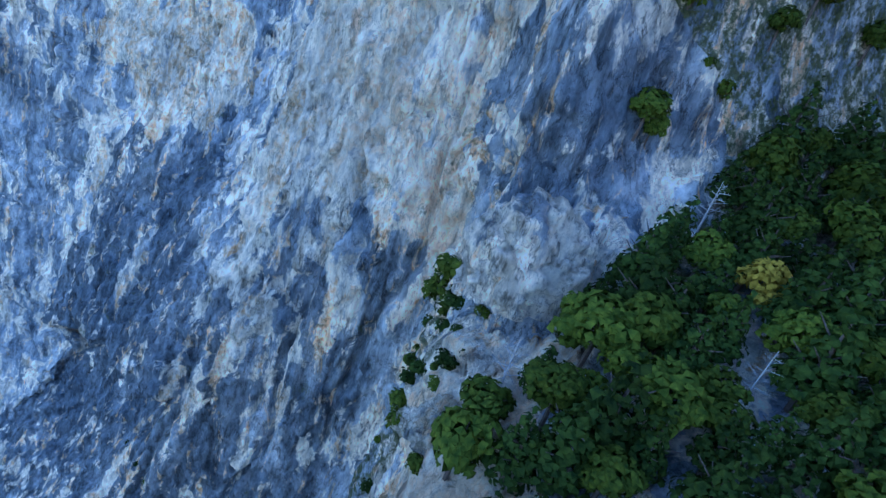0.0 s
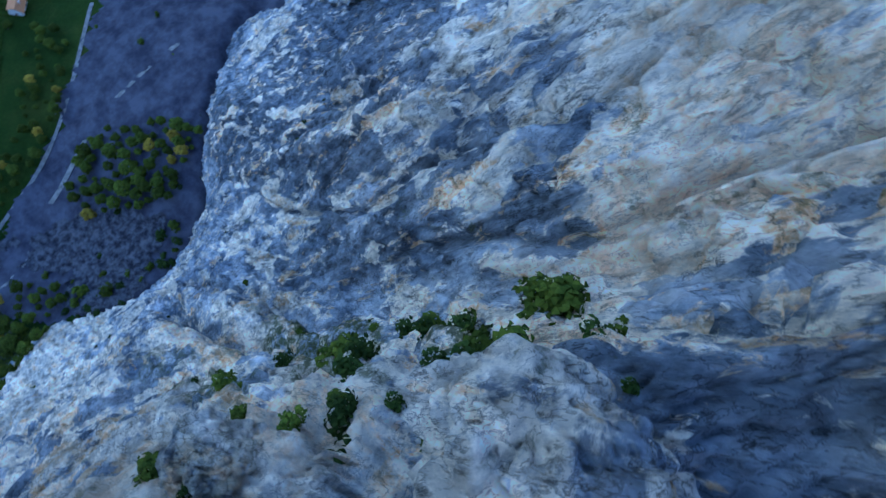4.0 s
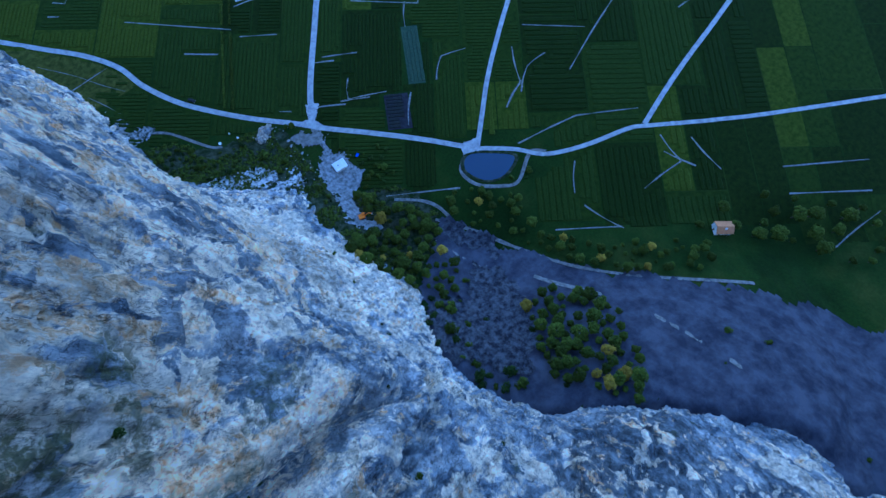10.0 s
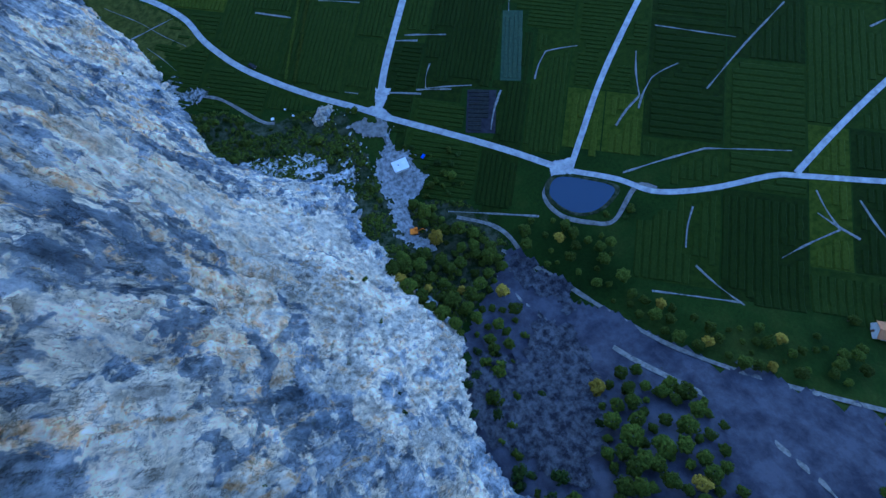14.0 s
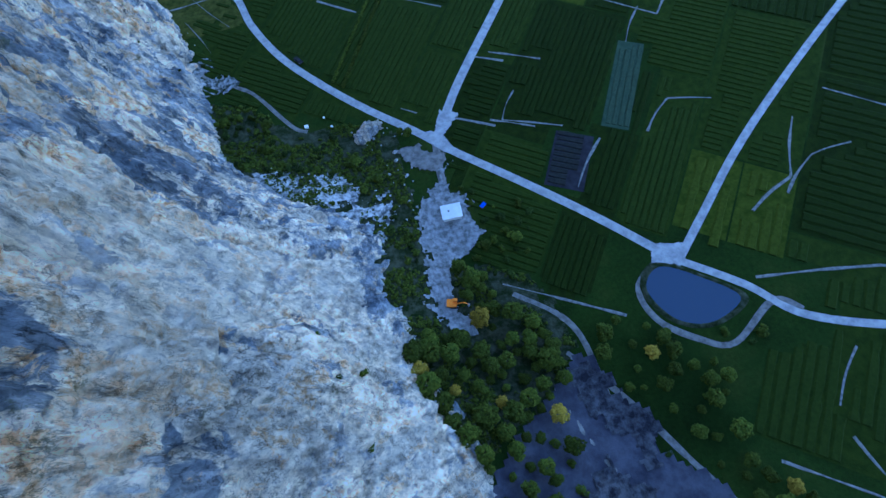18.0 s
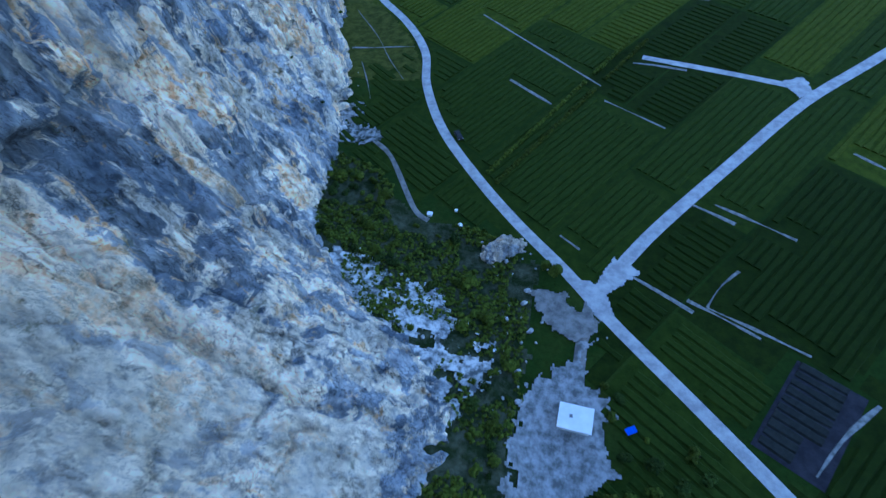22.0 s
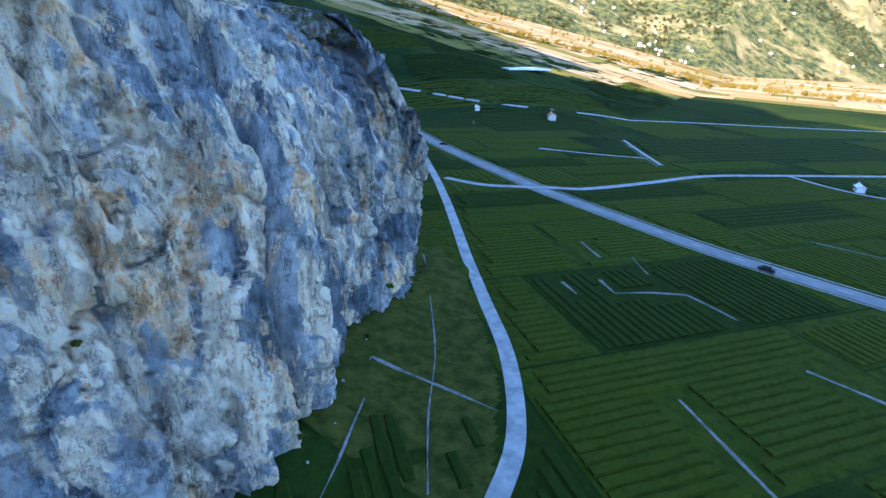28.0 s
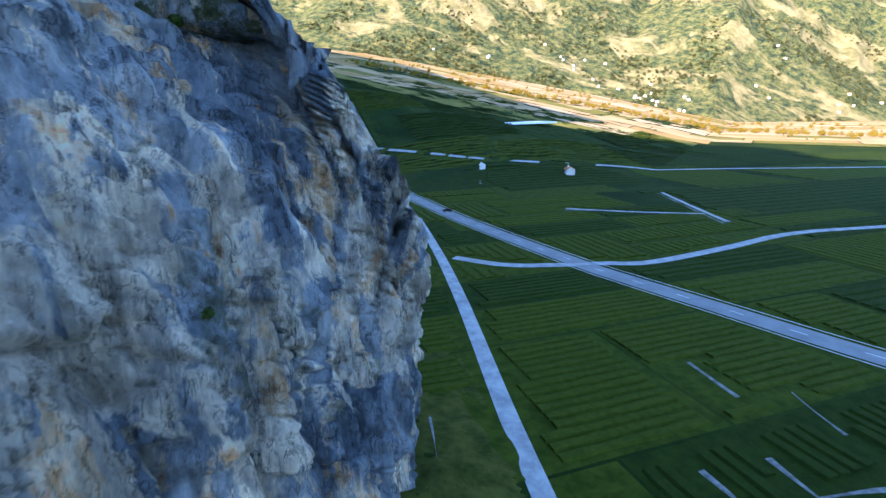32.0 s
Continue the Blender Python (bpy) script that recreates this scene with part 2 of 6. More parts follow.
# rock tones on the face: station, height, half widths, then how pale, orange, dark and mossy
TONES = [
    # north wall; its pale rock also carries the light of the open sky
    (16.77, 264, 1.50, 62, 1.05, 0.6, 0, 0), (15.85, 253, 0.25, 28, 0.95, 0.5, 0, 0), (17.53, 175, 0.68, 34, 0, 0.05, 0.85, 0), (15.84, 159, 0.80, 53, 0, 0.05, 0.85, 0), (20.11, 243, 0.80, 22, 0.8, 0.8, 0, 0), (13.85, 268, 0.38, 16, 0, 0.05, 0.75, 0), (16.06, 238, 0.14, 11, 0.6, 1, 0, 0),
    (16.08, 219, 0.14, 10, 0.6, 1, 0, 0), (17.71, 249, 0.40, 6, 0.8, 0.8, 0, 0), (16.42, 249, 0.12, 7, 0.8, 0.9, 0, 0), (15.64, 229, 0.11, 15, 0, 0, 0.9, 0), (16.74, 204, 0.11, 11, 0, 0, 0.8, 0),
    # (19.27, 148): shade of the recess under the overhang, put into the colour
    (19.72, 207, 1.44, 19, 0, 0, 0.85, 0), (19.27, 148, 0.99, 47, 0, 0, 0.9, 0), (17.92, 126, 1.11, 75, 0, 0.03, 0.95, 0), (16.86, 121, 0.11, 12, 0.9, 0.6, 0, 0), (15.79, 120, 0.07, 19, 0.8, 0.5, 0, 0),
    (18.15, 136, 0.09, 16, 0.9, 0.5, 0, 0), (17.35, 201, 0.05, 8, 0.9, 0.7, 0, 0), (16.41, 189, 0.08, 10, 0.9, 0.7, 0, 0), (19.12, 192, 0.12, 11, 0.8, 0.4, 0, 0), (20.65, 205, 0.24, 15, 0.7, 0.3, 0, 0),
    (16.92, 222, 0.64, 26, 0.45, 0.3, 0.3, 0), (12.91, 173, 0.69, 33, 0.35, 0.3, 0.1, 0), (12.03, 178, 1.00, 40, 0.25, 0.3, 0.1, 0), (11.0, 150, 1.2, 40, 0.25, 0.3, 0.1, 0), (12.5, 130, 0.8, 22, 0.1, 0.15, 0.3, 0), (14.2, 240, 0.30, 12, 0, 0, 0.2, 0.95),
    (13.11, 231, 0.81, 21, 1, 1, 0, 0), (12.12, 109, 0.74, 17, 0.6, 0.9, 0.2, 0), (11.24, 78, 0.49, 48, 1.0, 0.4, 0, 0), (9.47, 64, 0.67, 52, 0.15, 0.3, 0.35, 0), (12.63, 54, 1.61, 34, 0.75, 0.2, 0, 0), (9.13, 52, 0.46, 19, 0.6, 0.45, 0, 0), (11.38, 64, 0.80, 20, 0.7, 0.4, 0, 0),
    (14.67, 247, 0.40, 13, 0.95, 0.4, 0, 0), (11.60, 86, 0.69, 46, 0.85, 0.4, 0, 0),
    (15.6, 262, 1.10, 34, 1.05, 0.75, 0, 0), (14.9, 268, 0.55, 16, 0.1, 0.1, 0.5, 0), (15.76, 241, 0.12, 7, 0.8, 1.1, 0, 0), (16.02, 247, 0.10, 6, 0.8, 1.1, 0, 0), (17.68, 240, 0.25, 9, 0.9, 0.9, 0, 0),
    (16.47, 205, 0.55, 22, 0.1, 0.05, 0.55, 0), (16.32, 177, 0.05, 10, 0.8, 0.9, 0, 0), (17.38, 200, 0.06, 9, 0.8, 0.9, 0, 0), (17.43, 232, 0.16, 5, 0, 0, 0.8, 0), (15.45, 236, 0.16, 6, 0, 0, 0.6, 0),
    # couloir and the top of the buttress
    (14.25, 180, 0.22, 34, 0, 0, 0.25, 0.95), (13.30, 203, 0.22, 9, 0.2, 0, 0, 0.85), (13.10, 188, 0.20, 6, 0.1, 0, 0.2, 0.75), (13.55, 158, 0.2, 10, 0.1, 0, 0, 0.6), (13.55, 241, 0.10, 6, 1.0, 0.2, 0, 0), (13.2, 231, 0.22, 4, 0.9, 1, 0, 0),
    (13.98, 213, 0.21, 28, 0, 0, 0.1, 0.9), (13.67, 234, 0.09, 12, 0, 0, 0, 0.9), (14.11, 238, 0.07, 10, 0, 0, 0.2, 0.9), (13.45, 213, 0.10, 7, 0.2, 0, 0, 0.8), (13.36, 189, 0.16, 5, 0, 0, 0, 0.7), (13.84, 174, 0.13, 10, 0, 0, 0.1, 0.6),
    (13.13, 225, 0.25, 9, 0.9, 0.9, 0, 0), (13.72, 177, 0.30, 11, 0.7, 0.8, 0, 0), (13.08, 201, 0.19, 6, 0.8, 0.7, 0, 0), (13.27, 174, 0.22, 4, 0.7, 0.9, 0, 0), (12.82, 196, 0.13, 8, 0.7, 0.8, 0, 0), (12.67, 184, 0.08, 9, 0.8, 0.7, 0, 0),
    (14.11, 154, 0.26, 8, 0.35, 0, 0.1, 0), (13.08, 216, 0.62, 16, 0.5, 0.2, 0, 0),
    # pale apron at the foot, and the wall above it
    (12.82, 37, 1.81, 28, 0.8, 0.2, 0, 0), (11.19, 37, 1.03, 20, 1.0, 0.15, 0, 0), (14.68, 63, 0.94, 15, 0.75, 0.1, 0, 0), (12.91, 120, 0.21, 8, 0.8, 1, 0, 0), (12.79, 100, 0.28, 8, 0.8, 1, 0, 0), (11.98, 89, 0.14, 9, 0.8, 1, 0, 0),
    (11.83, 154, 0.11, 9, 0.7, 0.8, 0, 0), (13.56, 133, 0.08, 7, 0.7, 0.8, 0, 0), (12.97, 164, 0.15, 4, 0.9, 0.4, 0, 0), (13.00, 145, 0.45, 10, 0.6, 0.2, 0, 0), (12.01, 134, 0.54, 13, 0, 0, 0.55, 0), (13.29, 114, 0.26, 8, 0, 0, 0.6, 0),
    (11.82, 91, 0.17, 5, 0.9, 1, 0, 0), (12.36, 103, 0.30, 5, 0.9, 0.9, 0, 0), (11.46, 102, 0.40, 8, 0.9, 0.4, 0, 0), (11.88, 114, 0.30, 9, 0, 0, 0.5, 0), (12.36, 89, 0.29, 6, 0, 0, 0.5, 0),
    (10.75, 58, 0.62, 30, 1.0, 0.40, 0, 0), (10.31, 64, 0.20, 13, 0.9, 1.1, 0, 0), (11.03, 66, 0.45, 20, 1.1, 0.2, 0, 0), (10.66, 48, 0.3, 9, 1.0, 0.6, 0, 0), (9.16, 70, 0.16, 9, 0.9, 0.6, 0, 0),
    (11.6, 91, 0.50, 14, 1.0, 0.85, 0, 0), (13.1, 150, 0.45, 28, 0.05, 0.1, 0.5, 0),
    # middle wall
    (10.48, 66, 0.35, 10, 0.9, 1, 0, 0), (10.89, 84, 0.59, 9, 1, 0.5, 0, 0), (9.88, 87, 0.24, 6, 0.8, 0.5, 0, 0), (9.26, 76, 0.10, 7, 0.8, 0.7, 0, 0), (8.91, 64, 0.10, 6, 0.7, 0.9, 0, 0), (8.76, 54, 0.09, 7, 0.6, 1, 0, 0), (9.78, 51, 0.31, 16, 0, 0, 0.6, 0),
    (9.58, 73, 0.22, 8, 0, 0, 0.4, 0), (8.10, 16, 0.23, 6, 0.7, 1, 0, 0), (9.27, 40, 0.10, 10, 0.8, 0.8, 0, 0), (9.10, 57, 0.12, 7, 0.8, 0.5, 0, 0), (8.58, 61, 0.07, 8, 0.8, 0.9, 0, 0), (8.89, 43, 0.24, 11, 0, 0, 0.55, 0), (7.37, 33, 0.33, 15, 0.3, 0.2, 0, 0),
    # southern face
    (6.57, 31, 0.07, 8, 0.6, 1, 0, 0), (6.45, 30, 0.03, 5, 0.6, 1, 0, 0), (6.82, 28, 0.13, 5, 0.9, 0.4, 0, 0), (6.78, 3, 0.13, 4, 0.8, 0.8, 0, 0), (7.09, 36, 0.13, 12, 0.8, 0.4, 0, 0), (6.28, 35, 0.05, 3, 0.6, 1, 0, 0), (6.39, 30, 0.04, 5, 0.7, 0.9, 0, 0),
    (7.18, 13, 0.04, 6, 0.7, 0.8, 0, 0), (6.54, 53, 0.28, 5, 0.5, 0.3, 0, 0), (3.55, 49, 0.09, 6, 0.6, 0.9, 0, 0), (3.34, 6, 0.16, 3, 0.7, 0.8, 0, 0), (4.54, 56, 0.10, 9, 0.5, 0.9, 0, 0), (2.35, 43, 0.04, 5, 0.8, 0.9, 0, 0), (2.2, 14, 0.14, 4, 0.7, 0.8, 0, 0),
    (3.0, 40, 0.35, 9, 0, 0, 0.6, 0), (2.6, 30, 0.35, 10, 0, 0, 0.4, 0), (3.28, 41, 0.40, 12, 0, 0, 0.5, 0), (5.01, 36, 0.48, 24, 0.45, 0.1, 0, 0), (2.53, 9, 0.20, 7, 0.5, 0.1, 0, 0), (4.14, 31, 0.16, 5, 0, 0, 0.1, 0.6), (5.47, 13, 0.16, 11, 0, 0, 0, 0.6), (6.54, 24, 0.22, 30, 0.8, 0.2, 0, 0), (6.13, 28, 0.10, 22, 0.4, 0.2, 0, 0)]

# ---- materials ----
def material(name, rough=0.9):
    m = bpy.data.materials.new(name)
    m.use_nodes = True
    t = m.node_tree
    b = t.nodes["Principled BSDF"]
    b.inputs["Roughness"].default_value = rough
    b.inputs["Specular IOR Level"].default_value = 0.06
    return m, t, b


def node(t, kind, **values):
    n = t.nodes.new("ShaderNode" + kind)
    for k, v in values.items():
        if k in n.inputs:
            n.inputs[k].default_value = v
    return n


def place(t, scale, turn=(0, 0, 0), source="Object"):
    c = t.nodes.new("ShaderNodeTexCoord")
    m = t.nodes.new("ShaderNodeMapping")
    m.inputs["Scale"].default_value = scale
    m.inputs["Rotation"].default_value = [radians(a) for a in turn]
    t.links.new(c.outputs[source], m.inputs[0])
    return m.outputs[0]


def noise_out(t, scale, detail=6, rough=0.6, stretch=(1, 1, 1), distort=0.0, turn=(0, 0, 0)):
    n = node(t, "TexNoise", Scale=scale, Detail=detail, Roughness=rough, Distortion=distort)
    t.links.new(place(t, stretch, turn), n.inputs["Vector"])
    return n.outputs["Fac"]


def ramp(t, fac, stops):
    r = t.nodes.new("ShaderNodeValToRGB")
    e = r.color_ramp.elements
    while len(e) < len(stops):
        e.new(0.5)
    for el, (pos, col) in zip(e, stops):
        el.position, el.color = pos, (*col, 1) if len(col) == 3 else col
    t.links.new(fac, r.inputs[0])
    return r.outputs[0]


def mixed(t, fac, a, b, how="MIX"):
    m = t.nodes.new("ShaderNodeMix")
    m.data_type, m.blend_type = "RGBA", how
    for key, v in ((0, fac), (6, a), (7, b)):
        if isinstance(v, (int, float)):
            m.inputs[key].default_value = v
        elif isinstance(v, tuple):
            m.inputs[key].default_value = (*v, 1)
        else:
            t.links.new(v, m.inputs[key])
    return m.outputs[2]


def bumped(t, b, height, strength=0.5, distance=0.3):
    n = node(t, "Bump", Strength=strength, Distance=distance)
    t.links.new(height, n.inputs["Height"])
    t.links.new(n.outputs[0], b.inputs["Normal"])


def grey(v, warm=0.0):
    return (v * (1 + 0.10 * warm), v, v * (1 - 0.14 * warm))


def lifted(t, fac, amount, k):
    """fac + k * amount."""
    m = t.nodes.new("ShaderNodeMath")
    m.operation = "MULTIPLY_ADD"
    t.links.new(amount, m.inputs[0])
    m.inputs[1].default_value = k
    t.links.new(fac, m.inputs[2])
    return m.outputs[0]


def rock_material():
    m, t, b = material("limestone", 0.92)
    kind = t.nodes.new("ShaderNodeAttribute")
    kind.attribute_name = "rock_tone"
    split = t.nodes.new("ShaderNodeSeparateColor")
    t.links.new(kind.outputs["Color"], split.inputs[0])
    pale, orange, dark = split.outputs
    mossy = kind.outputs["Alpha"]
    base = ramp(t, noise_out(t, 0.16, 10, 0.66, (1, 1, 0.45), 0.4), [(0.38, grey(0.17, -1.4)), (0.48, grey(0.34, -1.0)), (0.58, grey(0.54, -0.2))])
    base = mixed(t, dark, base, ramp(t, noise_out(t, 0.4, 8, 0.68, (1, 1, 0.3)), [(0.40, grey(0.10, -1.4)), (0.60, grey(0.27, -1.0))]))
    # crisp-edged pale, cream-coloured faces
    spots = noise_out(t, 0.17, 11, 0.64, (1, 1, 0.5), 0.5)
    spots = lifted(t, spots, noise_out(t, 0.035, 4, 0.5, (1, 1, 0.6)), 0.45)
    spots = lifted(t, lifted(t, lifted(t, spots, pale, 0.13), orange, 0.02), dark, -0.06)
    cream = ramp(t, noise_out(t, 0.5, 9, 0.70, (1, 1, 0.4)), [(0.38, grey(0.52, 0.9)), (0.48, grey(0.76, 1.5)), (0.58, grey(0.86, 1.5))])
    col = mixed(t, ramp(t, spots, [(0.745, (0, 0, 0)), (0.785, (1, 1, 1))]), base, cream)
    stain = noise_out(t, 0.24, 10, 0.68, (1, 1, 0.2), 0.5)
    stain = lifted(t, stain, orange, 0.15)
    rust = ramp(t, stain, [(0.575, (0, 0, 0)), (0.62, (0.9, 0.9, 0.9))])
    tint = ramp(t, noise_out(t, 0.5, 8, 0.72), [(0.40, (0.74, 0.42, 0.19)), (0.48, (0.90, 0.64, 0.38)), (0.58, (0.95, 0.83, 0.66))])
    col = mixed(t, rust, col, tint)
    # fractured blocks, each a little lighter or darker, with dark seams
    warp = node(t, "TexNoise", Scale=0.35, Detail=5, Roughness=0.62)
    t.links.new(place(t, (1, 1, 0.4)), warp.inputs["Vector"])
    shift = t.nodes.new("ShaderNodeVectorMath")
    shift.operation = "MULTIPLY_ADD"
    t.links.new(warp.outputs["Color"], shift.inputs[0])
    shift.inputs[1].default_value = (3.0, 3.0, 3.0)
    t.links.new(place(t, (1, 1, 0.4), (8, -6, 0)), shift.inputs[2])
    cells = node(t, "TexVoronoi", Scale=0.6)
    t.links.new(shift.outputs[0], cells.inputs["Vector"])
    one = t.nodes.new("ShaderNodeSeparateColor")
    t.links.new(cells.outputs["Color"], one.inputs[0])
    col = mixed(t, 0.4, col, ramp(t, one.outputs[0], [(0.0, grey(0.66)), (1.0, grey(1.35))]), "MULTIPLY")
    lines = node(t, "TexNoise", Scale=0.45, Detail=7, Roughness=0.62, Distortion=0.3)
    t.links.new(place(t, (1, 1, 0.14), (5, 8, 0)), lines.inputs["Vector"])
    seam = ramp(t, lines.outputs["Fac"], [(0.48, grey(1.0)), (0.498, grey(0.3)), (0.502, grey(0.3)), (0.52, grey(1.0))])
    gaps = ramp(t, noise_out(t, 0.2, 5, 0.6), [(0.45, (0, 0, 0)), (0.56, (0.85, 0.85, 0.85))])
    col = mixed(t, gaps, col, seam, "MULTIPLY")
    # finer fissures, running both ways
    thin = node(t, "TexNoise", Scale=0.95, Detail=6, Roughness=0.6, Distortion=0.4)
    t.links.new(place(t, (1, 1, 0.30), (-14, 10, 0)), thin.inputs["Vector"])
    fissure = ramp(t, thin.outputs["Fac"], [(0.475, grey(1.06)), (0.495, grey(0.32)), (0.505, grey(0.32)), (0.525, grey(1.06))])
    spread = ramp(t, noise_out(t, 0.3, 5, 0.6), [(0.44, (0, 0, 0)), (0.54, (0.8, 0.8, 0.8))])
    col = mixed(t, spread, col, fissure, "MULTIPLY")
    grain = ramp(t, noise_out(t, 1.0, 10, 0.72, (1, 1, 0.55)), [(0.35, grey(0.36)), (0.45, grey(0.84)), (0.55, grey(1.10)), (0.65, grey(1.36))])
    col = mixed(t, 0.5, col, grain, "MULTIPLY")
    slab = ramp(t, noise_out(t, 0.05, 5, 0.55, (1, 1, 0.35), 0.8, (12, -10, 0)), [(0.40, grey(0.66, -0.6)), (0.50, grey(1.0)), (0.60, grey(1.28, 0.4))])
    col = mixed(t, 0.8, col, slab, "MULTIPLY")
    streak = ramp(t, noise_out(t, 0.40, 6, 0.6, (1, 1, 0.05)), [(0.38, grey(0.42)), (0.47, grey(1.0)), (0.62, grey(1.2))])
    col = mixed(t, 0.65, col, streak, "MULTIPLY")
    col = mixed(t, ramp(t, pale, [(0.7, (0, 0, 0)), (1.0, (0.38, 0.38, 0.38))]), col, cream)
    moss = ramp(t, noise_out(t, 0.14, 10, 0.76), [(0.60, (0, 0, 0)), (0.65, (0.6, 0.6, 0.6))])
    ledges = ramp(t, noise_out(t, 0.5, 9, 0.76), [(0.44, (0, 0, 0)), (0.54, (1, 1, 1))])
    moss = mixed(t, 1.0, moss, mixed(t, 1.0, ledges, mossy, "MULTIPLY"), "LIGHTEN")
    col = mixed(t, moss, col, ramp(t, noise_out(t, 1.5, 6, 0.7), [(0.4, (0.05, 0.065, 0.025)), (0.6, (0.13, 0.14, 0.06))]))
    t.links.new(col, b.inputs["Base Color"])
    height = mixed(t, 0.3, noise_out(t, 0.8, 14, 0.80, (1, 1, 0.6)), one.outputs[0], "MIX")
    height = mixed(t, gaps, height, seam, "MULTIPLY")
    bumped(t, b, height, 1.0, 1.6)
    return m


def ground_material():
    m, t, b = material("valley_grass", 0.95)
    col = ramp(t, noise_out(t, 0.02, 8, 0.66), [(0.38, (0.012, 0.024, 0.004)), (0.52, (0.020, 0.040, 0.006)), (0.64, (0.038, 0.052, 0.009))])
    fine = ramp(t, noise_out(t, 0.8, 6, 0.7), [(0.3, grey(0.55)), (0.7, grey(1.2))])
    col = mixed(t, 0.8, col, fine, "MULTIPLY")
    t.links.new(col, b.inputs["Base Color"])
    bumped(t, b, noise_out(t, 1.2, 6, 0.7), 0.6, 0.3)
    return m


def plain_material(name, low, high, scale=1.0, rough=0.9, bump=0.3, distance=0.1, start=0.3, end=0.7):
    m, t, b = material(name, rough)
    col = ramp(t, noise_out(t, scale, 8, 0.65), [(start, low), (end, high)])
    t.links.new(col, b.inputs["Base Color"])
    if bump:
        bumped(t, b, noise_out(t, scale * 4, 6, 0.7), bump, distance)
    return m


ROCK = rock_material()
GRASS = ground_material()
CONCRETE = plain_material("pale_road", (0.27, 0.27, 0.275), (0.44, 0.44, 0.43), 0.35, 0.85, 0.15, 0.03, 0.38, 0.62)
ASPHALT = plain_material("worn_asphalt", (0.20, 0.20, 0.205), (0.30, 0.30, 0.30), 0.2, 0.85, 0.15, 0.02)
DIRT = plain_material("dirt_track", (0.12, 0.115, 0.105), (0.24, 0.23, 0.21), 0.5, 0.95, 0.3, 0.05, 0.38, 0.62)
SCREE = plain_material("scree", (0.09, 0.10, 0.10), (0.56, 0.56, 0.55), 0.5, 0.95, 1.0, 0.25, 0.40, 0.60)
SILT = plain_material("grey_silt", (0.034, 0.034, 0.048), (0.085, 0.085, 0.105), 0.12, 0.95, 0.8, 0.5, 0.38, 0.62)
GRAVEL = plain_material("gravel_yard", (0.11, 0.115, 0.11), (0.33, 0.33, 0.33), 0.5, 0.95, 0.4, 0.08, 0.38, 0.62)
SCRUB = plain_material("scrub_soil", (0.016, 0.026, 0.008), (0.075, 0.08, 0.05), 0.35, 0.95, 0.9, 0.5, 0.42, 0.66)
MEADOW = plain_material("dry_meadow", (0.030, 0.042, 0.007), (0.088, 0.090, 0.018), 0.35, 0.95, 0.9, 0.35, 0.36, 0.64)
PATHS = plain_material("field_path", (0.11, 0.115, 0.105), (0.27, 0.265, 0.25), 0.8, 0.95, 0.3, 0.05, 0.38, 0.62)
GREENS = [plain_material("vineyard_%s" % k, tuple(0.90 * v for v in a), tuple(0.90 * v for v in c), 0.35, 0.95, 0.6, 0.3, 0.38, 0.62) for k, a, c in (
    ("deep", (0.011, 0.020, 0.003), (0.020, 0.033, 0.004)), ("mid", (0.017, 0.031, 0.004), (0.032, 0.050, 0.006)),
    ("olive", (0.030, 0.048, 0.004), (0.062, 0.080, 0.008)), ("soil", (0.024, 0.023, 0.028), (0.042, 0.040, 0.047)), ("pale", (0.035, 0.062, 0.036), (0.06, 0.092, 0.052)))]
VINES = [plain_material("vine_%s" % k, tuple(0.92 * v for v in a), tuple(0.92 * v for v in c), 0.9, 0.9, 0.8, 0.2) for k, a, c in (
    ("deep", (0.011, 0.021, 0.003), (0.021, 0.036, 0.004)), ("mid", (0.018, 0.033, 0.004), (0.034, 0.054, 0.007)),
    ("olive", (0.034, 0.052, 0.004), (0.068, 0.086, 0.009)), ("brown", (0.018, 0.020, 0.018), (0.036, 0.038, 0.034)), ("pale", (0.035, 0.06, 0.035), (0.06, 0.09, 0.05)))]


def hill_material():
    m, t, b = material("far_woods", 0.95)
    # the slope's sunlit, hazy brightness is put into these colours
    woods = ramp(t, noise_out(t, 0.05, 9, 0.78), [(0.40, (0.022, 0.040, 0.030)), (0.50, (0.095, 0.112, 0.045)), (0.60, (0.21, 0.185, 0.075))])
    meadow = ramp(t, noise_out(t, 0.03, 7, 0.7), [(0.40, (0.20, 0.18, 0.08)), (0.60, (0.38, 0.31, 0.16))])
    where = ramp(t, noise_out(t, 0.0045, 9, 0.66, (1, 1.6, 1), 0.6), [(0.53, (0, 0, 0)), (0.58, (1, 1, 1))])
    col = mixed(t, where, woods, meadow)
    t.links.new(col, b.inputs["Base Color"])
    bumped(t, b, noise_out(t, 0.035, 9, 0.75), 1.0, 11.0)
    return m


HILL = hill_material()
# field colours with the warm sunlight of the open plain put into them
SUN_GOLDS = [plain_material("sunny_field_%s" % k, a, c, 0.02, 0.95, 0.3, 0.5) for k, a, c in (
    ("straw", (0.30, 0.21, 0.10), (0.48, 0.35, 0.19)), ("ochre", (0.25, 0.165, 0.06), (0.40, 0.27, 0.11)), ("green", (0.10, 0.105, 0.02), (0.22, 0.19, 0.05)), ("stubble", (0.38, 0.28, 0.17), (0.55, 0.42, 0.27)))]


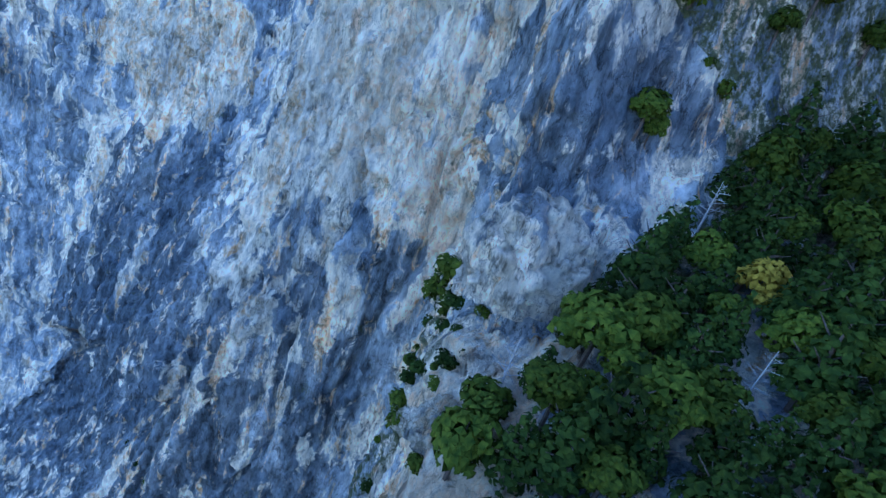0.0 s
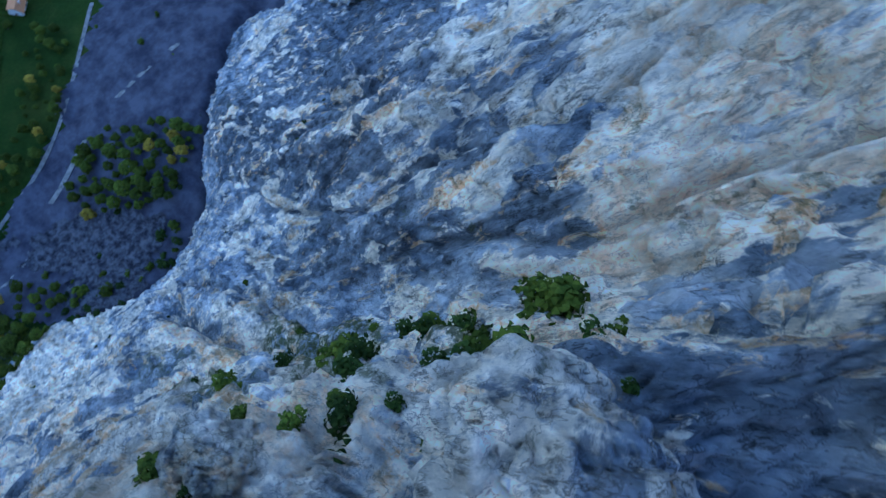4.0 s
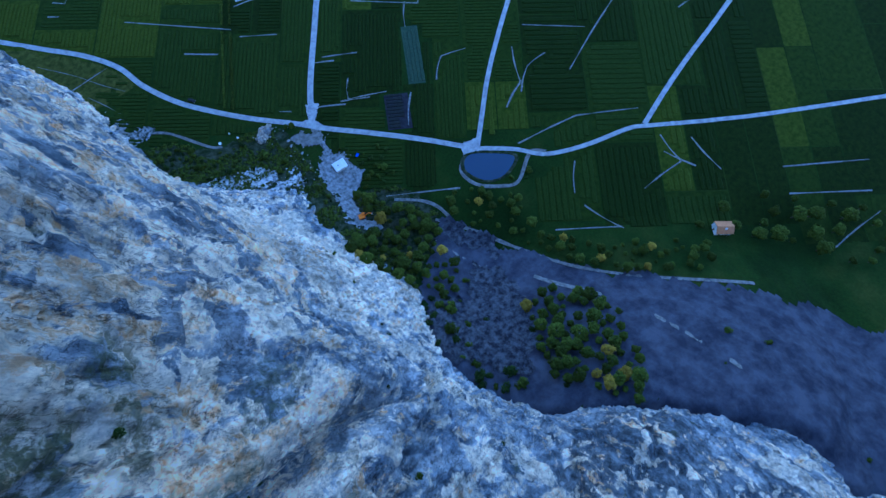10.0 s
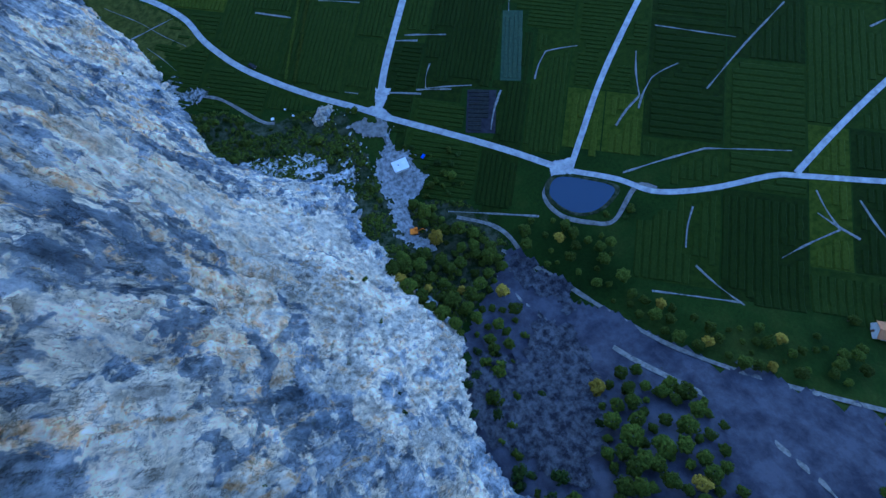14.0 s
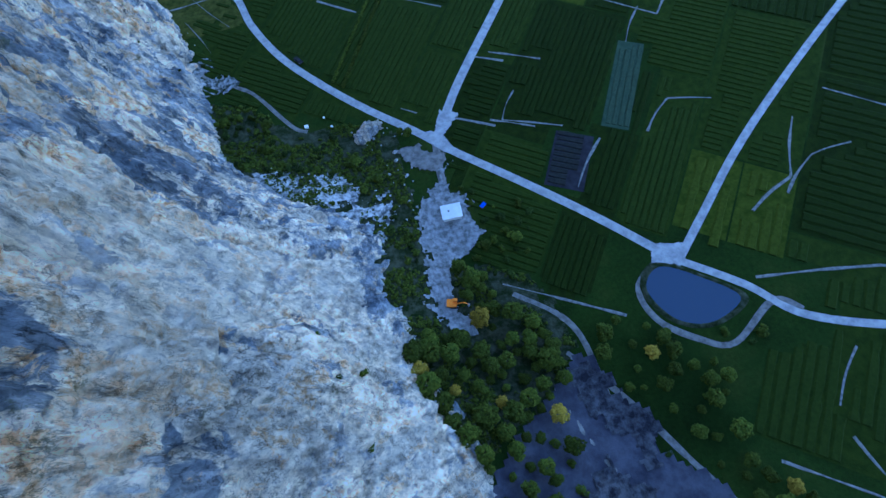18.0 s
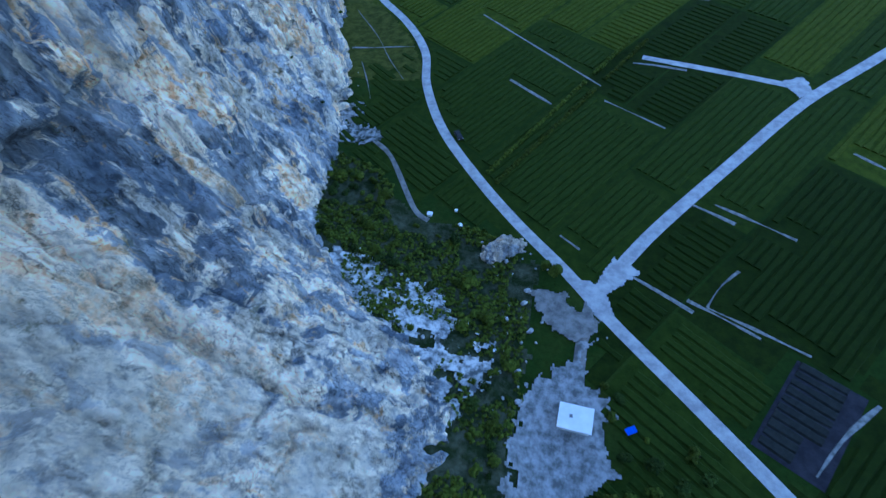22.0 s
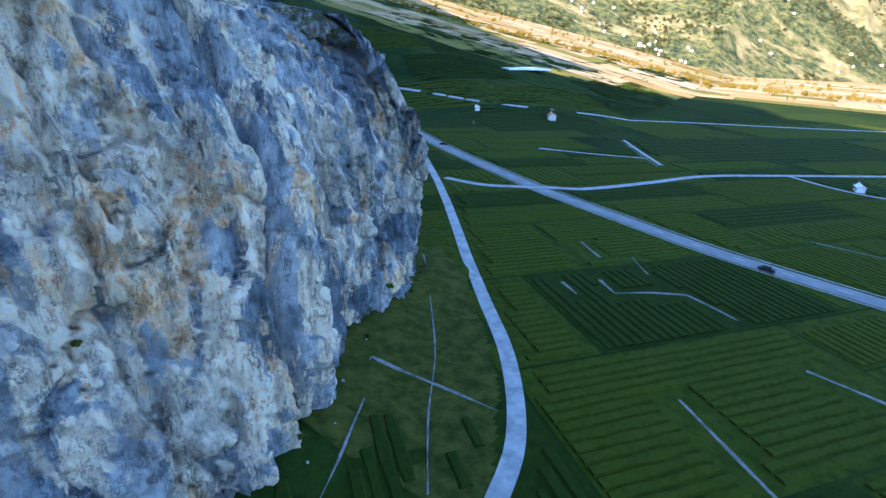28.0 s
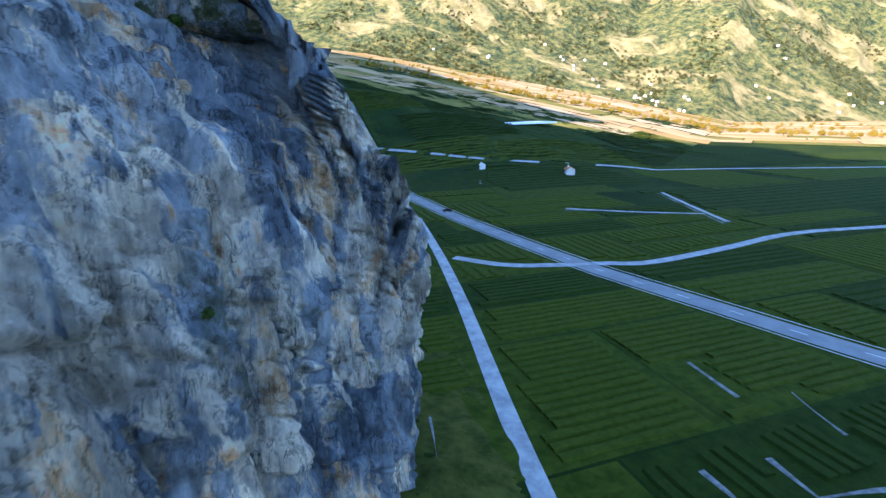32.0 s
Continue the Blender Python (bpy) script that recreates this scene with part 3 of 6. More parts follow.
def leaf_material(name, low, high):
    m, t, b = material(name, 0.75)
    info = t.nodes.new("ShaderNodeObjectInfo")
    col = ramp(t, noise_out(t, 1.3, 4, 0.6), [(0.3, low), (0.7, high)])
    hue = node(t, "HueSaturation", Saturation=1.0, Value=1.0)
    vary = node(t, "MapRange")
    vary.inputs[3].default_value, vary.inputs[4].default_value = 0.65, 1.35
    t.links.new(info.outputs["Random"], vary.inputs[0])
    t.links.new(vary.outputs[0], hue.inputs["Value"])
    t.links.new(col, hue.inputs["Color"])
    t.links.new(hue.outputs[0], b.inputs["Base Color"])
    return m


LEAF = leaf_material("leaf_green", (0.018, 0.036, 0.005), (0.090, 0.108, 0.012))
PINE = leaf_material("pine_needles", (0.010, 0.022, 0.005), (0.044, 0.064, 0.010))
# lighter than LEAF: sun and haze over the far trees are in the colour
HAZY_HILL_LEAF = leaf_material("hazy_hill_leaf", (0.042, 0.064, 0.028), (0.16, 0.15, 0.05))
AUTUMN = leaf_material("autumn_leaf", (0.16, 0.12, 0.015), (0.34, 0.24, 0.03))
BARK = plain_material("bark", (0.06, 0.045, 0.035), (0.15, 0.12, 0.10), 3.0, 0.9, 0.5, 0.03)
DEAD = plain_material("dead_wood", (0.30, 0.29, 0.28), (0.50, 0.48, 0.46), 3.0, 0.9, 0.4, 0.02)

# ---- the cliff ----
def cliff_grid(step, z_step):
    fine = np.linspace(0, STATIONS - 1, 6000)
    line = catmull(CONTOURS[50], fine)
    length = np.concatenate([[0], np.cumsum(np.linalg.norm(np.diff(line, axis=0), axis=1))])
    weight = np.where((fine > 1.6) & (fine < 20.6), 1.0, 0.12)
    length = np.concatenate([[0], np.cumsum(np.diff(length) * weight[1:])])
    u = np.interp(np.arange(0, length[-1], step), length, fine)
    rim = catmull(np.array(RIM, float)[:, None], u)[:, 0]
    rows = int(300 / z_step)
    v = np.linspace(0, 1, rows)
    uu = np.repeat(u, rows)
    zz = (-8 + (rim[:, None] + 8) * v[None, :]).ravel()
    p = np.empty((len(uu), 3))
    p[:, :2], p[:, 2] = cliff_point(uu, zz), zz
    p = p.reshape(len(u), rows, 3)
    du = np.gradient(p, axis=0)
    dv = np.gradient(p, axis=1)
    n = np.cross(dv, du)
    n /= np.linalg.norm(n, axis=2)[:, :, None] + 1e-9
    return p, n, uu.reshape(p.shape[:2]), v


def roughness(q):
    """How far the rock stands out from the smooth cliff."""
    big = fbm(q * np.array([0.030, 0.030, 0.022]), 3, 3) * 2.0
    ribs = (fbm(q * np.array([0.10, 0.10, 0.018]) + 9, 4, 11, True) - 0.15) * 1.6
    ledge = fbm(np.column_stack([q[:, 0] * 0.02, q[:, 1] * 0.02, q[:, 2] * 0.16 + q[:, 1] * 0.03]), 3, 31) * 0.6
    crumbs = fbm(q * np.array([0.62, 0.62, 0.36]), 4, 41) * 0.7
    warp = np.column_stack([fbm(q * 0.16, 3, 43), fbm(q * 0.16 + 30, 3, 44), fbm(q * 0.12 + 60, 3, 45)])
    slabs, gap = cell_noise(q * np.array([0.17, 0.17, 0.085]) + warp * 0.8, 46)
    small, gap2 = cell_noise(q * np.array([0.42, 0.42, 0.26]) + warp * 1.2, 47)
    blocks = slabs * 1.0 - 0.9 * np.exp(-gap / 0.05) + small * 0.42 - 0.35 * np.exp(-gap2 / 0.07)
    # long upright cracks
    veins = np.abs(value_noise(q * np.array([0.16, 0.16, 0.018]) + warp * 0.35, 51))
    fine = np.abs(value_noise(q * np.array([0.40, 0.40, 0.05]) + warp * 0.5, 53))
    cracks = -2.2 * np.exp(-(veins / 0.045) ** 2) * smooth(-0.2, 0.4, value_noise(q * 0.05, 55)) - 0.8 * np.exp(-(fine / 0.07) ** 2) * smooth(-0.1, 0.5, value_noise(q * 0.07, 56))
    return big + ribs + ledge + crumbs + blocks + cracks


p, n, uu, v = cliff_grid(CLIFF_STEP, CLIFF_STEP * 1.05)
q = p.reshape(-1, 3)
d = roughness(q).reshape(p.shape[:2])
borders = np.zeros(d.shape)
for station, low, top, half, depth in CHIMNEYS:
    wander = value_noise(np.column_stack([q[:, 2] * 0.05, np.full(len(q), station), np.zeros(len(q))]), 5).reshape(d.shape) * 4.5
    along = np.gradient(catmull(CONTOURS[50], uu[:, 0]), axis=0)
    metres = np.linalg.norm(along, axis=1) / np.maximum(np.gradient(uu[:, 0]), 1e-6)
    off = ((uu - station) * metres[:, None] + wander + (p[:, :, 2] - low) * 0.05) / half
    fade = smooth(low - 6, low + 6, p[:, :, 2]) * (1 - smooth(top - 12, top + 6, p[:, :, 2]))
    d -= depth * np.exp(-off * off) * fade
    borders = np.maximum(borders, np.exp(-((np.abs(off) - 2.2) / 0.9) ** 2) * fade)
for u0, u1, z0, z1, depth in OVERHANGS:
    edge = np.interp(uu, [u0, u1], [z0, z1]) + (value_noise(np.column_stack([uu.ravel() * 6, np.zeros(uu.size), np.zeros(uu.size)]), 8) * 4).reshape(uu.shape)
    under = edge - p[:, :, 2]
    inside = smooth(u0 - 0.25, u0 + 0.25, uu) * (1 - smooth(u1 - 0.25, u1 + 0.25, uu))
    d -= depth * inside * smooth(-0.6, 1.2, under) * np.exp(-np.maximum(under, 0) / (depth * 2.2))
fade_rim = np.interp(v, [0, 0.93, 1], [1, 1, 0.45])[None, :]
p = p + n * (d * fade_rim)[:, :, None]
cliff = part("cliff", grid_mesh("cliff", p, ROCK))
tagged(cliff, "tall grey limestone cliff with orange stains and dark cracks", "cliff", kind="structure")
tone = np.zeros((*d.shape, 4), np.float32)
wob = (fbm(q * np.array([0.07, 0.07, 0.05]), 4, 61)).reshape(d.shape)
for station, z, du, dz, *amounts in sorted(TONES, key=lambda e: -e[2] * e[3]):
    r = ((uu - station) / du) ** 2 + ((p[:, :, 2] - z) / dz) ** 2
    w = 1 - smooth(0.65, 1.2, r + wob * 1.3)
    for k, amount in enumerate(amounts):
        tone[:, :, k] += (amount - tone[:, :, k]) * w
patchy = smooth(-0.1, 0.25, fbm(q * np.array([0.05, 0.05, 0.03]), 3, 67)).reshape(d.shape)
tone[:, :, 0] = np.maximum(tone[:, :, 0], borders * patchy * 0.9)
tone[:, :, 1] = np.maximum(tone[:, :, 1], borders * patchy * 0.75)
kinds = cliff.data.color_attributes.new("rock_tone", "FLOAT_COLOR", "POINT")
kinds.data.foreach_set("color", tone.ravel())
rim_line = p[:, -1].copy()
rim_u = uu[:, 0].copy()

# the mountainside above the rim, up to the ridge that shades the valley
sel = np.where((np.arange(len(rim_u)) % 3 == 0) | ((rim_u > 12.4) & (rim_u < 15.0)))[0]
rows = []
rim_z = rim_line[sel, 2]
shelf_xy = cliff_point(rim_u[sel], np.full(len(sel), 85.0))
flat = (1 - smooth(4.2, 5.2, rim_u[sel]))[:, None]
for k in range(40):
    h = k / 39
    z = rim_z * (1 - h) + 362 * h
    steep = np.column_stack([cliff_point(rim_u[sel], z) if k else rim_line[sel, :2], z])
    if k < 20:
        f = k / 19
        level = np.column_stack([rim_line[sel, :2] * (1 - f) + shelf_xy * f, rim_z + (85 - rim_z) * f ** 3])
    else:
        z = np.full(len(sel), 85 + 277 * (k - 19) / 20)
        level = np.column_stack([cliff_point(rim_u[sel], z), z])
    rows.append(level * flat + steep * (1 - flat))
top = rows[-1]
east = (1 - smooth(0.0, 3.0, rim_u[sel]))[:, None]
inward = np.array([[0.55, 0.83]]) * (1 - east) + np.array([[1.1, -0.1]]) * east
for k in range(1, 26):
    dist = 6.0 * k + 0.9 * k * k
    rise = 362 + np.interp(rim_u[sel], [0, 2.5, 4.4, 5.7, 7.1, 9, 15, 22], [250, 265, 310, 312, 350, 350, 300, 260]) * smooth(0, 620, dist) - np.maximum(dist - 560, 0) * 0.4
    rows.append(np.column_stack([top[:, :2] + inward * dist, np.full(len(sel), 1.0) * rise]))
rows.append(np.column_stack([top[:, :2] + inward * 1100, np.full(len(sel), -20.0)]))
m = np.stack(rows, 1)
mq = m.reshape(-1, 3)
bump = (fbm(mq * 0.02, 4, 51) * 6 + fbm(mq * 0.12, 4, 57) * 1.6).reshape(m.shape[:2])
grow = np.linspace(0, 1, m.shape[1])[None, :]
m[:, :, 2] += bump * np.minimum(grow * 8, 1) * (0.12 + 0.88 * smooth(5, 9, rim_u[sel]))[:, None]
mountain = part("mountainside", grid_mesh("mountainside", m, ROCK))
grown = 1 - smooth(8.5, 11.5, rim_u[sel]) + smooth(12.3, 13.0, rim_u[sel]) * (1 - smooth(16.7, 17.3, rim_u[sel]))
kinds = np.zeros((*m.shape[:2], 4), np.float32)
kinds[:, :, 0], kinds[:, :, 1], kinds[:, :, 3] = 0.15, 0.1, (np.clip(grown, 0, 1) * 0.95)[:, None]
tint = mountain.data.color_attributes.new("rock_tone", "FLOAT_COLOR", "POINT")
tint.data.foreach_set("color", kinds.ravel())
tagged(mountain, "steep mountainside of rock, scrub and dry grass above the cliff", "mountain", kind="structure")

# ---- the ground: one sheet from the cliff's foot to the horizon ----
TALUS = [2, 2, 2, 2, 2, 2, 3, 4, 7, 10, 11, 12, 14, 18, 22, 30, 40, 48, 52, 56, 58, 60, 60]
REACH = [20, 20, 14, 14, 14, 16, 16, 18, 26, 38, 42, 42, 40, 40, 58, 70, 78, 86, 92, 98, 106, 118, 130]
FOOT_U = np.linspace(0, STATIONS - 1, 400)
FOOT = catmull(CONTOURS[30], FOOT_U)
FOOT_H = catmull(np.array(TALUS, float)[:, None], FOOT_U)[:, 0]
FOOT_R = catmull(np.array(REACH, float)[:, None], FOOT_U)[:, 0]


def ground_height(x, y, relief=True):
    x, y = np.atleast_1d(np.asarray(x, float)), np.atleast_1d(np.asarray(y, float))
    z = np.zeros(len(x))
    near = (x > -420) & (x < 330) & (y > -220) & (y < 760)
    q = np.column_stack([x, y])[near]
    best = np.zeros(len(q))
    for k in range(0, len(FOOT), 4):
        dist = np.hypot(q[:, 0] - FOOT[k, 0], q[:, 1] - FOOT[k, 1])
        best = np.maximum(best, FOOT_H[k] * (1 - smooth(-0.25, 1, dist / FOOT_R[k])) * 1.12)
    z[near] = best
    z += 0.2 * np.clip(x - 60, 0, 840) * smooth(150, 350, -y)
    if relief:
        steep = np.minimum(z / 6, 1) * (y > -900)
        q3 = np.column_stack([x, y, np.zeros(len(x))])
        z += steep * (fbm(q3 * 0.06, 3, 71) * 1.6 + fbm(q3 * 0.35, 3, 77) * 0.5)
    return z


def axis(fine_a, fine_b, step, far_a, far_b):
    left = fine_a - np.geomspace(step * 2, fine_a - far_a, 46)[::-1]
    right = fine_b + np.geomspace(step * 2, far_b - fine_b, 46)
    return np.concatenate([left, np.arange(fine_a, fine_b, step), right])


gx, gy = axis(-340, 130, 2.0, -5000, 6000), axis(-100, 470, 2.0, -5000, 3000)
gy = np.union1d(gy, np.arange(-420, -100, 8.0))
gx = np.union1d(gx, np.arange(130, 420, 10.0))
X, Y = np.meshgrid(gx, gy, indexing="ij")
Z = ground_height(X.ravel(), Y.ravel()).reshape(X.shape)
ground = part("ground", grid_mesh("ground", np.stack([X, Y, Z], -1), GRASS))
tagged(ground, "flat green valley floor rising to scree under the cliff", "ground", kind="structure")

# ---- the far side of the valley ----
hx, hy = np.linspace(-1800, 2600, 400), np.linspace(0, 1, 120)
HX, HV = np.meshgrid(hx, hy, indexing="ij")
foot_y = -1260 + 0.4 * np.maximum(HX - 300, 0) - 1.1 * np.clip(120 - HX, 0, 560) - 40 * np.sin(HX / 240)
HY = foot_y - HV * 900
q3 = np.column_stack([HX.ravel(), HY.ravel(), np.zeros(HX.size)])
gully = fbm(q3 * np.array([0.0046, 0.0027, 1]), 5, 91, True).reshape(HX.shape)
HZ = ground_height(HX.ravel(), foot_y.ravel(), False).reshape(HX.shape) - 3 + 500 * HV ** 1.1 + HV ** 0.7 * gully * 105
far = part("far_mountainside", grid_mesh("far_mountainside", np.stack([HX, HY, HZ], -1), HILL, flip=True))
tagged(far, "distant sunlit mountainside with woods, meadows and hamlets", "mountain", kind="structure")

# ---- roads ----
def curve_points(points, step=3.0):
    pts = np.asarray(points, float)
    fine = catmull(pts, np.linspace(0, len(pts) - 1, len(pts) * 40))
    s = np.concatenate([[0], np.cumsum(np.linalg.norm(np.diff(fine, axis=0), axis=1))])
    k = max(2, int(s[-1] / step))
    want = np.linspace(0, s[-1], k)
    return np.column_stack([np.interp(want, s, fine[:, 0]), np.interp(want, s, fine[:, 1])])


def strip(name, points, width, material, lift=0.06, step=3.0, shift=0.0, wobble=0.0):
    c = curve_points(points, step)
    t = np.gradient(c, axis=0)
    t /= np.linalg.norm(t, axis=1)[:, None]
    side = np.column_stack([-t[:, 1], t[:, 0]])
    w = np.asarray(width if np.ndim(width) else np.full(len(c), width), float)
    if wobble:
        w = w + wobble * value_noise(np.column_stack([c * 0.15, np.zeros(len(c))]), 3)
    cols = []
    for k in (-0.5, -0.25, 0, 0.25, 0.5):
        e = c + side * (w * k)[:, None] + side * shift
        cols.append(np.column_stack([e, ground_height(e[:, 0], e[:, 1], False) + lift + (0.0 if abs(k) < 0.5 else -0.05)]))
    return grid_mesh(name, np.stack(cols, 1), material)


ROADS = {
    "road_1": (4.3, CONCRETE, [(112, -92), (78, -54), (56, -28), (40, -8), (25, 11), (11, 28), (-3, 45), (-13, 63), (-17, 81), (-26, 102), (-39, 121), (-52, 137), (-66, 152), (-77, 165), (-95, 184), (-113, 204), (-130, 225)]),
    "road_2": (4.8, CONCRETE, [(-73, 158), (-86, 139), (-108, 113), (-130, 88), (-155, 66), (-195, 30), (-260, -30), (-360, -125)]),
    "road_3": (3.8, CONCRETE, [(-131, 226), (-145, 214), (-165, 197), (-190, 179), (-230, 153), (-320, 98), (-440, 25)]),
    "road_4": (3.6, CONCRETE, [(-130, 225), (-146, 239), (-157, 252), (-177, 262), (-202, 270), (-212, 276), (-244, 298), (-282, 322), (-400, 392)]),
    "road_5": (4.0, CONCRETE, [(-211, 274), (-236, 267), (-261, 261), (-291, 255), (-337, 245), (-450, 222)]),
    "highway": (10.5, ASPHALT, [(420, -330), (260, -215), (170, -150), (108, -107), (72, -85), (38, -66), (30, -62), (4, -51), (-25, -39), (-50, -32), (-86, -24), (-124, -19), (-300, 4), (-700, 60)]),
    "road_6": (5.0, CONCRETE, [(72, -53), (57, -54), (46, -60), (33, -70), (22, -78), (6, -104), (-13, -138), (-40, -166), (-120, -240), (-280, -390)]),
    "road_7": (6.5, CONCRETE, [(291, -220), (212, -231), (159, -238), (111, -258), (66, -296), (17, -335), (-53, -384), (-185, -484)]),
}
for k, (name, (width, mat, pts)) in enumerate(ROADS.items()):
    tagged(part(name, strip(name, pts, width * (0.62 if mat is ASPHALT else 0.68), mat, 0.14 + 0.008 * k)), "pale grey road between the fields" if mat is CONCRETE else "wide asphalt road across the valley", "road", kind="structure")

# ---- ground covers laid on the sheet ----
def inside(poly, x, y):
    poly = np.asarray(poly, float)
    hit = np.zeros(len(x), bool)
    j = len(poly) - 1
    for i in range(len(poly)):
        (xi, yi), (xj, yj) = poly[i], poly[j]
        cross = ((yi > y) != (yj > y)) & (x < (xj - xi) * (y - yi) / (yj - yi + 1e-9) + xi)
        hit ^= cross
        j = i
    return hit


def cover(name, poly, mat, lift=0.12, step=1.2, ragged=4.0, bumps=0.0, holes=None):
    """A ragged-edged sheet of scree, gravel or soil that follows the ground."""
    poly = np.asarray(poly, float)
    lo, hi = poly.min(0) - 6, poly.max(0) + 6
    xs, ys = np.arange(lo[0], hi[0], step), np.arange(lo[1], hi[1], step)
    X, Y = np.meshgrid(xs, ys, indexing="ij")
    x, y = X.ravel(), Y.ravel()
    q3 = np.column_stack([x, y, np.zeros(len(x))])
    keep = inside(poly, x + fbm(q3 * 0.12, 4, 5) * ragged + fbm(q3 * 0.7, 3, 7) * ragged * 0.5, y + fbm(q3 * 0.12 + 40, 4, 6) * ragged + fbm(q3 * 0.7 + 40, 3, 8) * ragged * 0.5)
    if holes:
        keep &= fbm(q3 * 0.16, 5, holes) < 0.22
    z = ground_height(x, y) + lift
    if bumps:
        z += np.maximum(fbm(q3 * 0.5, 4, 15, True), -0.3) * bumps
    idx = np.arange(len(x)).reshape(X.shape)
    quads = np.stack([idx[:-1, :-1], idx[1:, :-1], idx[1:, 1:], idx[:-1, 1:]], -1).reshape(-1, 4)
    quads = quads[keep[quads].all(1)]
    used, back = np.unique(quads.ravel(), return_inverse=True)
    me = raw_mesh(name, np.column_stack([x, y, z])[used], back.reshape(-1, 4).tolist(), mat, True)
    return part(name, me)


SCREE_AREA = [(13, 178), (4, 158), (-15, 153), (-31, 160), (-43, 168), (-49, 181), (-45, 192), (-29, 203), (-9, 200)]
FAN_AREA = [(-90, 238), (-107, 272), (-123, 304), (-144, 330), (-170, 360), (-201, 414), (-228, 490), (-342, 576), (-156, 489), (-94, 417), (-73, 378), (-48, 344), (-38, 309), (-43, 278), (-58, 264), (-76, 251)]
YARD_AREA = [(-75, 164), (-69, 174), (-71, 182), (-77, 190), (-78, 196), (-70, 202), (-64, 207), (-60, 220), (-66, 230), (-56, 229), (-54, 214), (-57, 199), (-59, 185), (-62, 176), (-69, 169)]
LOT_AREA = [(-56, 156), (-66, 157), (-73, 164), (-69, 170), (-61, 167)]
SCRUB_AREA = [(14, 112), (-10, 120), (-26, 139), (-43, 140), (-60, 152), (-57, 172), (-60, 207), (-73, 208), (-87, 217), (-92, 240), (-78, 253), (-56, 264), (-30, 252), (-19, 209), (-2, 177), (10, 158), (15, 136)]
SOUTH_AREA = [(14, 90), (3, 92), (-7, 107), (1, 113), (14, 109)]
tagged(cover("scrub_ground", SCRUB_AREA, SCRUB, 0.10), "dark scrubby soil below the scree", "ground", kind="structure")
tagged(cover("scree", SCREE_AREA, SCREE, 0.35, 0.45, 9.0, 0.3, 19), "pale broken limestone scree at the cliff's foot", "scree", kind="structure")
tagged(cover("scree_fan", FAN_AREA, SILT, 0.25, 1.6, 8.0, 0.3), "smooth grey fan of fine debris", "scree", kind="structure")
tagged(cover("gravel_yard", YARD_AREA, GRAVEL, 0.40, 0.4, 5.0), "pale gravel yard with wheel tracks", "yard", kind="structure")
tagged(cover("earth_lot", LOT_AREA, DIRT, 0.42, 0.4, 3.0), "bare earth lot beside the crossing", "yard", kind="structure")
FOOT_RUBBLE = plain_material("pale_rubble", (0.04, 0.05, 0.04), (0.36, 0.36, 0.36), 0.6, 0.95, 1.0, 0.3, 0.42, 0.60)
RUBBLE = plain_material("dark_rubble", (0.024, 0.024, 0.032), (0.11, 0.11, 0.12), 0.35, 0.95, 1.0, 0.6, 0.40, 0.62)
tagged(cover("gully_rubble", [(-88, 265), (-98, 290), (-92, 309), (-78, 324), (-61, 323), (-46, 303), (-43, 285), (-56, 270), (-72, 285)], RUBBLE, 0.5, 1.0, 7.0, 1.2), "grey rubble of a gully below the cliff", "scree", kind="structure")
tagged(cover("gully_rubble", [(-84, 240), (-96, 248), (-109, 270), (-101, 280), (-88, 263)], RUBBLE, 0.45, 1.0, 6.0, 0.6), "grey rubble beside the fields", "scree", kind="structure")
tagged(cover("foot_scree", SOUTH_AREA, FOOT_RUBBLE, 0.2, 0.45, 6.0, 0.2, 23), "patches of pale rubble in the grass", "scree", kind="structure")
tagged(cover("meadow", [(63, -4), (38, -1), (25, 14), (10, 32), (-6, 53), (-14, 71), (-15, 79), (24, 81), (53, 47)], MEADOW, 0.05, 0.8, 1.0), "olive-brown dry meadow between cliff and road", "meadow", kind="structure")

# ---- tracks and paths ----
TRACKS = [("cliff_lane", 1.5, [(38, 35), (24, 60), (19, 75), (6, 99), (-6, 109), (-13, 116), (-24, 135), (-29, 139)]),
          ("yard_track", 2.6, [(-72, 158), (-70, 171), (-69, 182), (-65, 195), (-61, 208), (-60, 224)]),
          ("pond_track", 2.0, [(-127, 223), (-116, 230), (-117, 241), (-126, 250), (-135, 254), (-151, 246), (-158, 251)]),
          ("scree_track", 2.0, [(-79, 220), (-93, 236), (-95, 265), (-104, 298), (-120, 329), (-126, 355), (-128, 386)]),
          ("fan_track", 1.8, [(-88, 242), (-100, 261), (-110, 282), (-123, 308), (-143, 333), (-178, 367)]),
          ("fan_track", 1.3, [(-80, 247), (-84, 265), (-90, 284), (-86, 300)]),
          ("meadow_track", 0.3, [(34, 18), (19, 37), (8, 52), (0, 66), (-8, 78)]), ("meadow_track", 0.25, [(9, 70), (4, 81), (1, 89)]),
          ("branch_road", 3.2, [(-133, 82), (-111, 74), (-87, 66)]), ("branch_road", 3.0, [(160, -241), (167, -262), (173, -283)]), ("branch_road", 3.0, [(160, -241), (146, -210), (131, -181)]),
          ("branch_road", 3.0, [(68, -141), (41, -149), (16, -160)]), ("branch_road", 3.0, [(40, -206), (24, -177), (7, -148)]), ("branch_road", 3.0, [(-46, -171), (-72, -155), (-109, -156)])]
for name, width, pts in TRACKS:
    tagged(part(name, strip(name, pts, width * (0.7 if width >= 3 else 1.0), DIRT if width < 3 and width > 1 else PATHS if width < 3 else CONCRETE, 0.13 if width < 3 else 0.12, 2.0, 0.0, 0.3)), "narrow pale track across the ground", "track", kind="structure")
